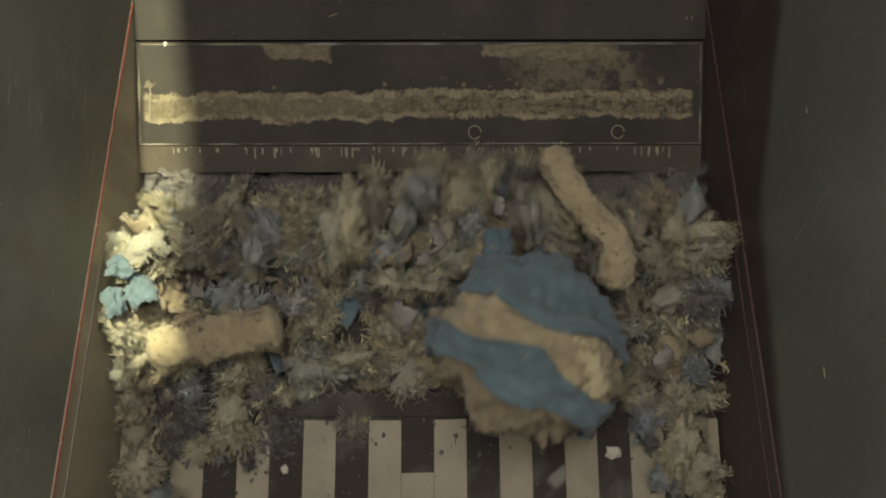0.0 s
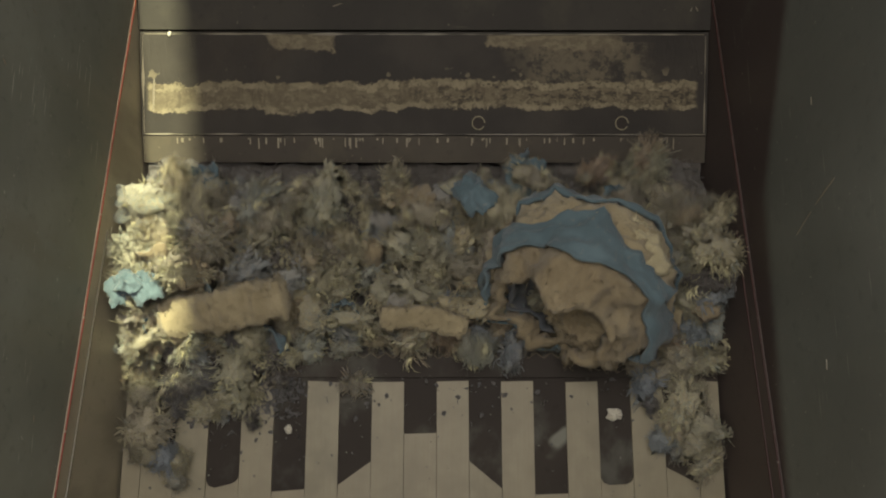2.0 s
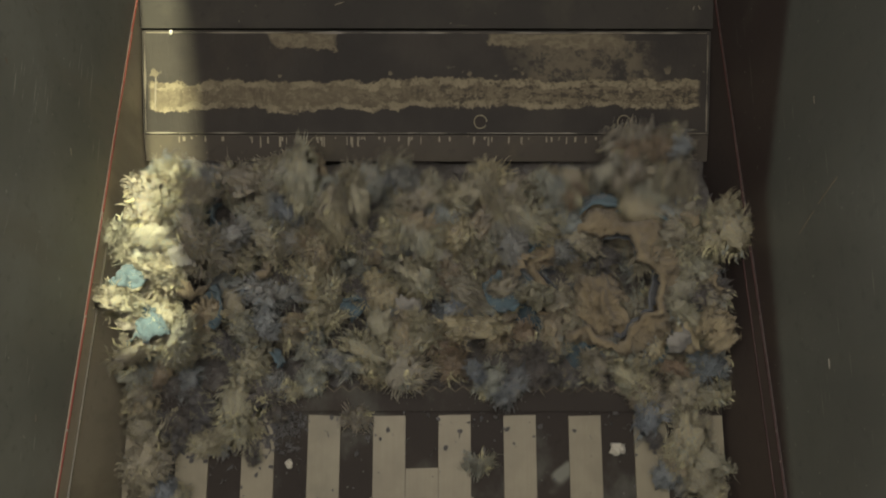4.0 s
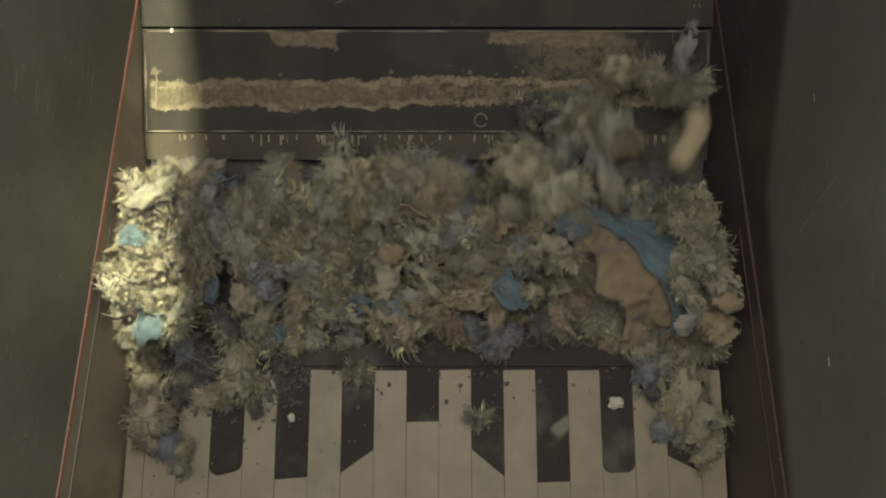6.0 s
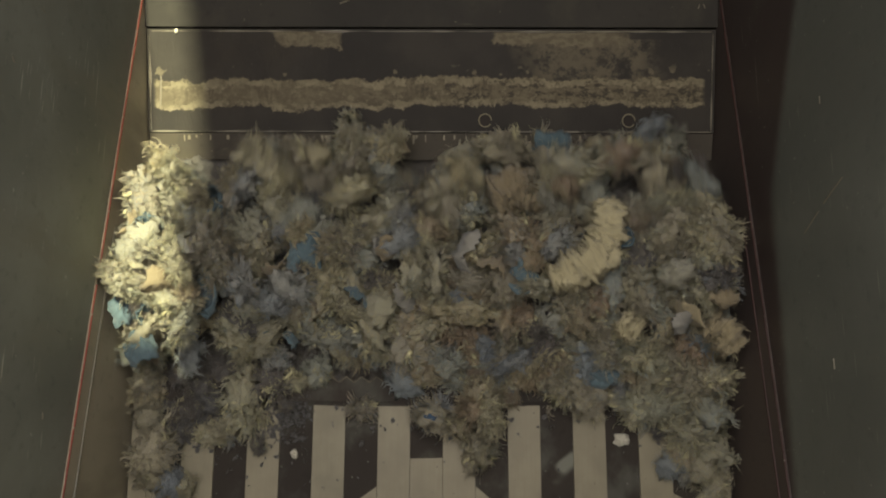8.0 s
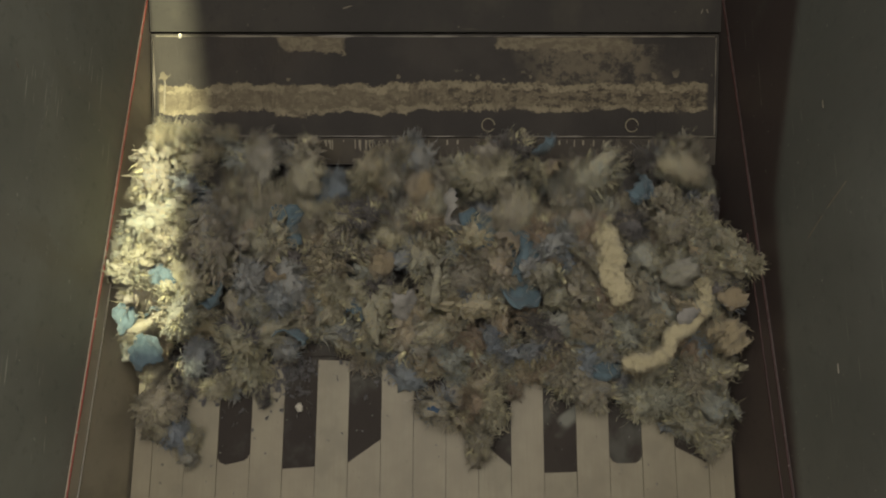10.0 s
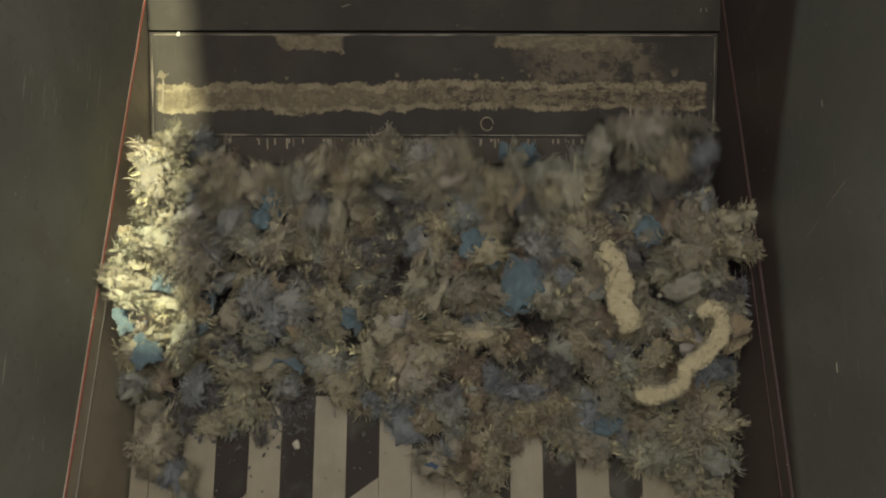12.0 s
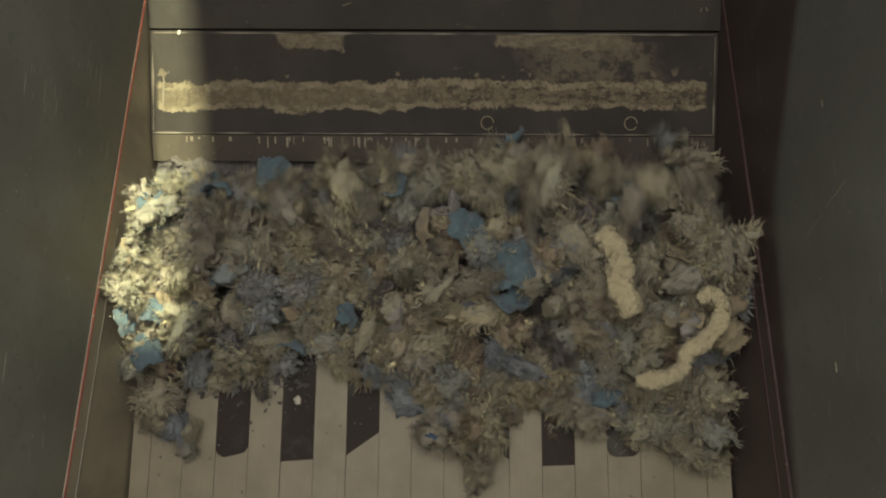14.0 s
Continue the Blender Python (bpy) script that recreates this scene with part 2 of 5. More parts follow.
M_FLUFF = shred("fluff", (BEIGE, (0.275, 0.222, 0.180), (0.606, 0.545, 0.312), (0.175, 0.144, 0.116), (0.536, 0.467, 0.237), (0.198, 0.269, 0.307), (0.583, 0.515, 0.277), (0.431, 0.299, 0.162), (0.292, 0.330, 0.312), (0.501, 0.443, 0.243), (0.233, 0.185, 0.150), (0.466, 0.419, 0.249)))
M_FLUFFBLUE = shred("fluff_blue", (BLUE, (0.366, 0.336, 0.270), (0.207, 0.242, 0.270), (0.464, 0.407, 0.287), (0.256, 0.289, 0.299)))
M_FLUFFTAN = shred("fluff_tan", (TAN, BEIGE, (0.34, 0.23, 0.13), (0.22, 0.165, 0.11)))
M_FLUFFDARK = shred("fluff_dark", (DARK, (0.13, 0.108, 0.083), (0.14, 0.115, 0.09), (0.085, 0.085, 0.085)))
M_STRAND = strands("strand", ((0.284, 0.251, 0.148), (0.473, 0.427, 0.240), (0.672, 0.621, 0.360), (0.200, 0.167, 0.115)))
M_STRANDBLUE = strands("strand_blue", ((0.16, 0.21, 0.24), (0.36, 0.34, 0.27), (0.24, 0.28, 0.29), (0.2, 0.22, 0.22)))
M_BLUE = cloth("blue_fabric", (0.072, 0.108, 0.119), (0.102, 0.148, 0.162))
M_FELT = cloth("grey_felt", (0.20, 0.19, 0.165), (0.27, 0.25, 0.21))
# dark blue-grey that stands for shadow inside the cushion
M_HOLLOW = cloth("hollow_shade_cloth", (0.075, 0.083, 0.09), (0.125, 0.125, 0.118))
M_NAVY = cloth("dark_blue_fabric", (0.035, 0.065, 0.11), (0.05, 0.09, 0.14))
M_FOAM = foam("cream_foam", (0.275, 0.222, 0.125), (0.375, 0.308, 0.182))
M_FOAMPALE = foam("pale_foam", (0.42, 0.36, 0.21), (0.52, 0.45, 0.27))
M_FOAMTAN = foam("tan_foam", (0.215, 0.165, 0.092), (0.305, 0.245, 0.145))


# ---- building helpers ----
def link(name, me, material, parent=None, label=""):
    if material:
        me.materials.append(material)
    ob = new(name, me)
    ob.parent = parent
    return tagged(ob, label)


def part(name, bm, material, parent=None, label="", smooth=False):
    me = bpy.data.meshes.new(name)
    bmesh.ops.recalc_face_normals(bm, faces=bm.faces)
    bm.to_mesh(me)
    bm.free()
    if smooth:
        me.polygons.foreach_set("use_smooth", [True] * len(me.polygons))
    return link(name, me, material, parent, label)


def box(bm, x0, x1, y0, y1, z0, z1, bevel=0.0):
    m = Matrix.Translation(((x0 + x1) / 2, (y0 + y1) / 2, (z0 + z1) / 2)) @ Matrix.Diagonal((x1 - x0, y1 - y0, z1 - z0, 1))
    got = bmesh.ops.create_cube(bm, size=1, matrix=m)
    if bevel:
        edges = {e for v in got["verts"] for e in v.link_edges}
        bmesh.ops.bevel(bm, geom=list(edges), offset=bevel, segments=2, affect="EDGES")
    return bm


def prism(bm, points, offset):
    """A closed solid: the loop of points, pushed out by offset."""
    a = [bm.verts.new(p) for p in points]
    b = [bm.verts.new(Vector(p) + Vector(offset)) for p in points]
    bm.faces.new(a)
    bm.faces.new(b[::-1])
    for i in range(len(a)):
        j = (i + 1) % len(a)
        bm.faces.new((a[j], a[i], b[i], b[j]))
    return bm


def rod(bm, a, b, r, sides=8):
    a, b = Vector(a), Vector(b)
    m = Matrix.Translation((a + b) / 2) @ (b - a).to_track_quat("Z", "Y").to_matrix().to_4x4()
    bmesh.ops.create_cone(bm, cap_ends=True, segments=sides, radius1=r, radius2=r, depth=(b - a).length, matrix=m)
    return bm


# ---- the machine's housing ----
HALF = 0.75


def seal_z(y):
    return 0.327 - 0.1706 * y


def side_walls():
    for side, word in ((-1, "left"), (1, "right")):
        x = side * HALF
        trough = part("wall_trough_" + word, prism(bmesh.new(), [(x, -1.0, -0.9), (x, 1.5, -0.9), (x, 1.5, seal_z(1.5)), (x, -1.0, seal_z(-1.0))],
                                          (side * 0.03, 0, 0)), M_TROUGH if side < 0 else M_TROUGHR)
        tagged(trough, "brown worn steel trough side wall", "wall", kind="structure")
        xx = x + side * 0.004
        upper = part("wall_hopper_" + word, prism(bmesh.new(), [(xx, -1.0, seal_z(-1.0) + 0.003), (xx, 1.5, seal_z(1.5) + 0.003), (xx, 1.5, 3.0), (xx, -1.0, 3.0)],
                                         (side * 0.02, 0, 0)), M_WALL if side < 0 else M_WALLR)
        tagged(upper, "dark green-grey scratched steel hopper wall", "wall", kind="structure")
        bm = bmesh.new()
        ys = np.linspace(-1.0, 1.48, 11)
        for y0, y1 in zip(ys[:-1], ys[1:]):
            wob = 0.0015 * math.sin(y0 * 9)
            rod(bm, (x, y0 + 0.002, seal_z(y0) + wob), (x, y1 - 0.002, seal_z(y1) - wob), 0.0021 if side < 0 else 0.0022)
        tagged(part("trim_seal_" + word, bm, M_RED if side < 0 else M_REDDARK),
               "thin red sealing strip along hopper joint" if side < 0 else "dull dark red sealing strip along hopper joint", "seal", kind="structure")
        bm = rod(bmesh.new(), (x, 0.46, 0.198), (x, -1.0, 0.438), 0.003)
        tagged(part("trim_weld_" + word, bm, M_EDGE if side < 0 else M_REDDARK), "thin bare weld bead on trough wall", "weld", kind="structure")
    for y0, z0, y1, z1, w in ((0.377, 0.52, 0.405, 0.592, 0.0016), (0.414, 0.614, 0.441, 0.70, 0.0018), (0.123, 0.60, 0.104, 0.599, 0.0022), (0.62, 0.638, 0.605, 0.637, 0.002)):
        tagged(part("trim_scratch", rod(bmesh.new(), (HALF + 0.0045, y0, z0), (HALF + 0.0045, y1, z1), w, 5), M_EDGE), "bare metal scratch in wall paint", "scratch", kind="structure")
    for y0, z0, y1, z1, w in ((0.023, 0.471, 0.01, 0.468, 0.002), (0.584, 0.43, 0.571, 0.425, 0.0018), (0.658, 0.725, 0.651, 0.715, 0.0022), (0.80, 0.641, 0.798, 0.622, 0.0015)):
        tagged(part("trim_scratch", rod(bmesh.new(), (-HALF - 0.0045, y0, z0), (-HALF - 0.0045, y1, z1), w, 5), M_EDGE), "bare metal scratch in wall paint", "scratch", kind="structure")


SCUFFS = [((0.73, 0.573), (0.512, 0.621), 14), ((0.512, 0.621), (0.331, 0.665), 12), ((0.865, 0.529), (0.799, 0.546), 4), ((0.573, 0.686), (0.569, 0.659), 2), ((0.588, 0.716), (0.584, 0.696), 2), ((0.477, 0.644), (0.453, 0.613), 3), ((0.347, 0.544), (0.339, 0.514), 2), ((0.041, 0.593), (0.027, 0.578), 2), ((0.191, 0.451), (0.183, 0.421), 3), ((0.796, 0.399), (0.8, 0.369), 2)]


def wall_scuffs():
    """Long dull rubs on the hopper wall, in short uneven lengths."""
    rnd = random.Random(8)
    for (y0, z0), (y1, z1), n in SCUFFS:
        bm = bmesh.new()
        for k in range(n):
            a, b = (k + rnd.uniform(0, 0.3)) / n, (k + rnd.uniform(0.6, 1.0)) / n
            w = rnd.uniform(0.0004, 0.0010)
            dz = rnd.gauss(0, 0.002)
            rod(bm, (-HALF - 0.0042, y0 + (y1 - y0) * a, z0 + (z1 - z0) * a + dz), (-HALF - 0.0042, y0 + (y1 - y0) * b, z0 + (z1 - z0) * b + dz), w, 5)
        tagged(part('trim_rub', bm, M_SCUFF), 'long dull rub mark in wall paint', 'scratch', kind='structure')


def back_wall():
    slope = (0.104 - 0.033) / (1.016 - 0.758)

    def pz(y):
        return 0.033 + (y - 0.758) * slope
    plate = part("wear_plate", prism(bmesh.new(), [(-HALF + 0.003, 0.758, pz(0.758)), (HALF - 0.003, 0.758, pz(0.758)), (HALF - 0.003, 1.018, pz(1.018)), (-HALF + 0.003, 1.018, pz(1.018))], (0, 0.004, -0.02)), M_PLATE)
    tagged(plate, "dark painted wear plate with rubbed tan metal band", "steel plate")
    up = Vector((0, -slope, 1)).normalized() * 0.002

    def strip(a, b, width, seed):
        """A worn bare edge: a thin ragged sliver from a to b in the plate's plane."""
        a, b = Vector(a), Vector(b)
        d = (b - a).normalized()
        across = Vector((-d.y, d.x))
        n = int((b - a).length / 0.02)
        low, high = [], []
        for i in range(n + 1):
            p = a.lerp(b, i / n)
            w = width * max(0.05, 0.32 + 1.4 * noise.noise(Vector((i * 0.23, seed, 0))) + 0.5 * noise.noise(Vector((i * 0.9, seed, 4))))
            low.append(p - across * w * 0.5)
            high.append(p + across * w * 0.5)
        pts = [Vector((q.x, q.y, pz(q.y))) - up * 0.2 for q in low + high[::-1]]
        part("edge_strip", prism(bmesh.new(), [tuple(p) for p in pts], up * 0.6), M_EDGE, plate)
    strip((-0.742, 0.7605), (0.742, 0.7605), 0.005, 1.0)
    strip((-0.7405, 0.765), (-0.7405, 1.008), 0.008, 2.0)
    strip((0.7395, 0.765), (0.7395, 1.008), 0.007, 3.0)
    strip((-0.735, 1.0125), (0.735, 1.0125), 0.006, 4.0)
    strip((-0.715, 0.82), (-0.712, 0.90), 0.005, 5.0)
    for x in (0.143, 0.522, -0.24, -0.6):
        if x > 0:
            bm = bmesh.new()
            for k in range(22):
                a, b = 2 * math.pi * k / 24, 2 * math.pi * (k + 1) / 24
                rod(bm, (x + 0.0165 * math.cos(a), 0.789 + 0.0165 * math.sin(a), pz(0.789 + 0.0165 * math.sin(a)) + 0.0005),
                    (x + 0.0165 * math.cos(b), 0.789 + 0.0165 * math.sin(b), pz(0.789 + 0.0165 * math.sin(b)) + 0.0005), 0.0016, 5)
            part("plug_ring", bm, M_BAR, plate)
            bm = bmesh.new()
            bmesh.ops.create_cone(bm, cap_ends=True, segments=20, radius1=0.0145, radius2=0.014, depth=0.0016,
                                  matrix=Matrix.Translation((x, 0.789, pz(0.789))) @ Matrix.Rotation(math.atan(slope), 4, "X"))
            part("plug", bm, M_DECK, plate)
    bm = bmesh.new()
    bmesh.ops.create_icosphere(bm, subdivisions=2, radius=0.006, matrix=Matrix.Translation((-0.669, 1.012, pz(1.012) + 0.003)) @ Matrix.Diagonal((0.8, 1.3, 0.6, 1)))
    part("bolt_head", bm, M_WHITE, plate)
    lip = part("lip_plate", prism(bmesh.new(), [(-HALF + 0.004, 0.692, 0.004), (HALF - 0.004, 0.692, 0.004), (HALF - 0.004, 0.757, 0.030), (-HALF + 0.004, 0.757, 0.030)], (0, 0.006, -0.018)), M_LIP)
    tagged(lip, "scuffed brown steel lip below wear plate", "steel plate")
    rnd = random.Random(5)
    for k in range(70):
        bm = bmesh.new()
        x = rnd.uniform(-0.66, 0.66)
        h = rnd.uniform(0.005, 0.032) * rnd.uniform(0.4, 1)
        y = 0.752 - h
        w = rnd.uniform(0.0015, 0.005)
        z0, z1 = 0.0048 + (y - 0.692) * 0.4, 0.0048 + (y + h - 0.692) * 0.4
        prism(bm, [(x, y, z0), (x + w, y, z0), (x + w, y + h, z1), (x, y + h, z1)], (0, 0, -0.003))
        part("scuff", bm, M_BAR, lip)
    top = part("wall_back_panel", prism(bmesh.new(), [(-HALF, 1.0225, pz(1.0225) + 0.003), (HALF, 1.0225, pz(1.0225) + 0.003), (HALF, 1.49, pz(1.49) + 0.03), (-HALF, 1.49, pz(1.49) + 0.03)], (0, 0.004, -0.02)), M_PANEL)
    tagged(top, "plain dark grey painted back panel", "panel", kind="structure")
    tagged(part("wall_back", box(bmesh.new(), -HALF - 0.03, HALF + 0.03, 1.5, 1.53, -0.9, 0.55), M_WALL), "dark steel back wall of hopper", "wall", kind="structure")
    tagged(part("wall_pit", box(bmesh.new(), -HALF, HALF, 0.715, 0.735, -0.9, 0.0), M_DARK), "dark steel wall below lip plate", "wall", kind="structure")
    # chipped paint marks on the back panel
    for x, y, w, a in ((0.70, 1.075, 0.009, 70), (0.712, 1.076, 0.009, 110), (-0.22, 1.085, 0.02, 20)):
        m = Matrix.Translation((x, y, pz(y) + 0.006)) @ Matrix.Rotation(radians(a), 4, "Z")
        bm = bmesh.new()
        box(bm, -w, w, -0.0015, 0.0015, -0.001, 0.001)
        bm.transform(m)
        tagged(part("paint_chip", bm, M_EDGE), "small pale chip in dark paint", "paint chip", kind="structure")


def shell():
    tagged(part("floor", box(bmesh.new(), -HALF - 0.03, HALF + 0.03, -1.05, 1.53, -0.93, -0.9), M_DARK), "dark steel pit floor", "floor", kind="structure")
    tagged(part("wall_front", box(bmesh.new(), -HALF - 0.03, HALF + 0.03, -1.05, -1.0, -0.9, 1.6), M_WALL), "dark steel front wall below feed mouth", "wall", kind="structure")
    tagged(part("wall_front_upper", box(bmesh.new(), -HALF - 0.03, HALF + 0.03, -1.05, -1.0, 1.601, 3.0), M_WALL), "dark steel upper front wall", "wall", kind="structure")
    # unseen roof added to mask the sun; its slot lets one strip fall
    h = 5.0
    dx, dy = (h - 0.15) * math.tan(radians(SUN_TILT[0])), (h - 0.15) * math.tan(radians(SUN_TILT[1]))

    def edge(y):
        return -0.542 - 0.093 * (y - dy) + dx
    start = 0.16 + dy
    slabs = ([(edge(-6), -6, h), (6, -6, h), (6, 6, h), (edge(6), 6, h)], [(-6, -6, h), (edge(-6) - 0.3, -6, h), (edge(6) - 0.3, 6, h), (-6, 6, h)],
             [(edge(-6) - 0.3, -6, h), (edge(-6), -6, h), (edge(start), start, h), (edge(start) - 0.3, start, h)])
    for k, loop in enumerate(slabs):
        tagged(part("ceiling_%d" % (k + 1), prism(bmesh.new(), loop, (0, 0, 0.05)), M_PANEL), "unseen slotted roof added to shape the sun strip", "ceiling", kind="structure")



def hall():
    """An unseen box added round the hopper; sky light enters only by the roof slot."""
    for word, (x0, x1, y0, y1) in {"west": (-6.1, -6, -6, 6), "east": (6, 6.1, -6, 6), "north": (-6.1, 6.1, 6, 6.1), "south": (-6.1, 6.1, -6.1, -6)}.items():
        tagged(part("wall_hall_" + word, box(bmesh.new(), x0, x1, y0, y1, -0.93, 5.0), M_PANEL), "unseen dark wall added to shut out the sky", "wall", kind="structure")
    tagged(part("ground", box(bmesh.new(), -6, 6, -6, 6, -1.0, -0.934), M_PANEL), "unseen dark floor added under the hopper", "ground", kind="structure")


hall()
side_walls()
wall_scuffs()
back_wall()
shell()


# ---- the ram ----
RAM = [(0.0, -0.056), (0.5, -0.0376), (1.0, -0.0174), (1.5, -0.001), (2.0, 0.0151), (2.5, 0.026), (2.75, -0.006), (3.0, -0.042), (3.25, -0.075),
       (3.5, -0.095), (3.75, -0.088), (5.25, 0.013), (5.5, 0.02), (6.0, 0.036), (6.25, 0.040), (6.5, 0.0351), (6.75, 0.003), (7.0, -0.0404), (7.25, -0.076), (7.5, -0.0922),
       (7.75, -0.075), (8.0, -0.0525), (8.25, -0.038), (10.25, 0.088), (10.5, 0.0828), (10.75, 0.05), (11.0, 0.014), (11.25, -0.022), (11.5, -0.0514), (11.75, -0.042),
       (12.0, -0.021), (12.5, 0.0133), (13.0, 0.0478), (13.5, 0.0742), (14.0, 0.083)]
BEAT = [k * 0.25 for k in range(57)]


def ram_at(t):
    return float(np.interp(t, [r[0] for r in RAM], [r[1] for r in RAM]))


def build_ram():
    ram = tagged(new("pusher_ram"), "dark steel pusher ram with worn tan wear bars", "machine part")
    part("deck", box(bmesh.new(), -HALF + 0.006, HALF - 0.006, -0.95, 0.128, -0.14, 0.0), M_DECK, ram)
    # toothed comb along the leading edge
    tooth, n = 0.038, 38
    x0 = -tooth * n / 2
    loop = [(-0.74, 0.110, 0.001), (0.74, 0.110, 0.001)]
    for k in range(n, -1, -1):
        loop.append((min(max(x0 + k * tooth, -0.74), 0.74), 0.158, 0.001))
        if k:
            loop.append((x0 + (k - 0.5) * tooth, 0.172, 0.001))
    comb = part("comb", prism(bmesh.new(), loop, (0, 0, 0.012)), M_COMB, ram, "toothed steel comb edge")
    for a, b in zip(loop[3:-2], loop[4:-1]):
        edge = rod(bmesh.new(), (a[0], a[1], 0.0125), (b[0], b[1], 0.0125), 0.0015, 5)
        part("tooth_edge", edge, M_EDGE, comb, "bright worn tooth edge")
    # wear bars: long ones, and shorter ones between them with cut ends
    pitch, wide = 0.1622, 0.0800
    left = -0.2905 - 3 * pitch
    ends = {0: (-0.10, -0.10), 1: (-0.155, -0.145), 2: (-0.168, -0.162), 3: (-0.152, -0.096), 4: (-0.029, -0.027), 5: (-0.095, -0.160), 6: (-0.175, -0.172), 7: (-0.148, -0.146), 8: (-0.11, -0.15)}
    rnd = random.Random(3)
    for k in range(10):
        x = left + k * pitch
        a, b = max(x, -0.742), min(x + wide, 0.742)
        if b - a > 0.02:
            part("wear_bar", prism(bmesh.new(), [(a, -0.94, 0.0), (b, -0.94, 0.0), (b, 0.100 + rnd.uniform(-0.002, 0.002), 0.0), (a, 0.100 + rnd.uniform(-0.002, 0.002), 0.0)], (0, 0, 0.006)), M_BAR, ram)
        a, b = x + wide + 0.0012, x + pitch - 0.0012
        if k in ends and b < 0.745 and a > -0.745:
            e0, e1 = ends[k]
            loop = [(a, -0.94, 0.0), (b, -0.94, 0.0)]
            if k in (1, 7):  # rounded ends
                loop += [(b, e1 + 0.012, 0.0), (b - 0.006, e1 + 0.002, 0.0), (b - 0.016, e1 - 0.004, 0.0), (a + 0.02, e0 - 0.004, 0.0), (a + 0.006, e0 + 0.002, 0.0), (a, e0 + 0.012, 0.0)]
            else:
                loop += [(b, e1, 0.0), (a, e0, 0.0)]
            part("wear_bar", prism(bmesh.new(), loop, (0, 0, 0.005)), M_BAR, ram)
    return ram


def build_rotor():
    rotor = tagged(new("rotor"), "dark steel shredder rotor with square knives", "machine part")
    rotor.location = (0, 0.44, -0.36)
    bm = bmesh.new()
    bmesh.ops.create_cone(bm, cap_ends=True, segments=40, radius1=0.235, radius2=0.235, depth=1.48, matrix=Matrix.Rotation(radians(90), 4, "Y"))
    part("drum", bm, M_DARK, rotor, smooth=False)
    for k in range(72):
        a = k * 137.5
        x = -0.70 + 1.40 * k / 71
        bm = box(bmesh.new(), -0.018, 0.018, -0.018, 0.018, -0.02, 0.03, 0.003)
        bm.transform(Matrix.Rotation(radians(a), 4, "X") @ Matrix.Translation((x, 0, 0.24)) @ Matrix.Rotation(radians(45), 4, "X"))
        part("knife", bm, M_COMB, rotor)
    return rotor


RAM_OB = build_ram()
ROTOR = build_rotor()


# ---- shredded fluff ----
def fibres(rnd, verts, faces, n, place, length, width, out=0.45, parts=0):
    """n curled, tapered three-sided shreds; place() gives a root and a way out."""
    for _ in range(n):
        p, d, *root = place()
        side = Vector((rnd.gauss(0, 1), rnd.gauss(0, 1), rnd.gauss(0, 1)))
        d = (d * out + side - d * side.dot(d) * 0.8).normalized()
        bend = Vector((rnd.gauss(0, 1), rnd.gauss(0, 1), rnd.gauss(0, 1))) * 1.15
        ln, w = length * rnd.uniform(0.5, 1.5), width * rnd.uniform(0.5, 1.7)
        flat = rnd.uniform(0.2, 0.6)
        base = len(verts)
        segs = parts or (3 if ln > 0.02 else 2)
        for s in range(segs + 1):
            f = s / segs
            u = d.orthogonal().normalized()
            v = d.cross(u)
            r = w * (1.0 - 0.75 * f) * (0.8 if s == 0 else 1.0)
            for k in range(3):
                a = k * 2.094
                verts.append(p + u * (r * math.cos(a)) + v * (r * flat * math.sin(a)))
            p = p + d * (ln / segs)
            d = (d + bend * (0.6 if parts else 0.7)).normalized()
        for s in range(segs):
            for k in range(3):
                a, b = base + s * 3 + k, base + s * 3 + (k + 1) % 3
                faces.append((a, b, b + 3, a + 3))
        e = base + segs * 3
        faces.append((e, e + 1, e + 2))
        if root:
            faces.append((root[0], base + 1, base))


def flake(rnd, verts, faces, p, d, size, root=None):
    """A curled ragged flake with thickness."""
    u = d.orthogonal().normalized()
    v = d.cross(u)
    turn = rnd.uniform(0, 6.28)
    u, v = u * math.cos(turn) + v * math.sin(turn), v * math.cos(turn) - u * math.sin(turn)
    n = 9
    base = len(verts)
    curl = rnd.uniform(-2.2, 2.2) / size * 0.5
    for layer in (0, 1):
        off = d * (size * 0.07 * (1 if layer else -1))
        verts.append(p + off * 1.6)
        for k in range(n):
            a = 6.283 * k / n
            r = size * rnd.uniform(0.6, 1.1)
            x, y = math.cos(a) * r, math.sin(a) * r * 0.7
            verts.append(p + u * x + v * y + d * (curl * x * x) + off + d * rnd.gauss(0, size * 0.1))
    for k in range(n):
        j = (k + 1) % n
        faces.append((base, base + 1 + k, base + 1 + j))
        faces.append((base + n + 1, base + n + 2 + j, base + n + 2 + k))
        faces.append((base + 1 + k, base + n + 2 + k, base + n + 2 + j, base + 1 + j))
    if root is not None:
        faces.append((root, base + 2, base + 1))


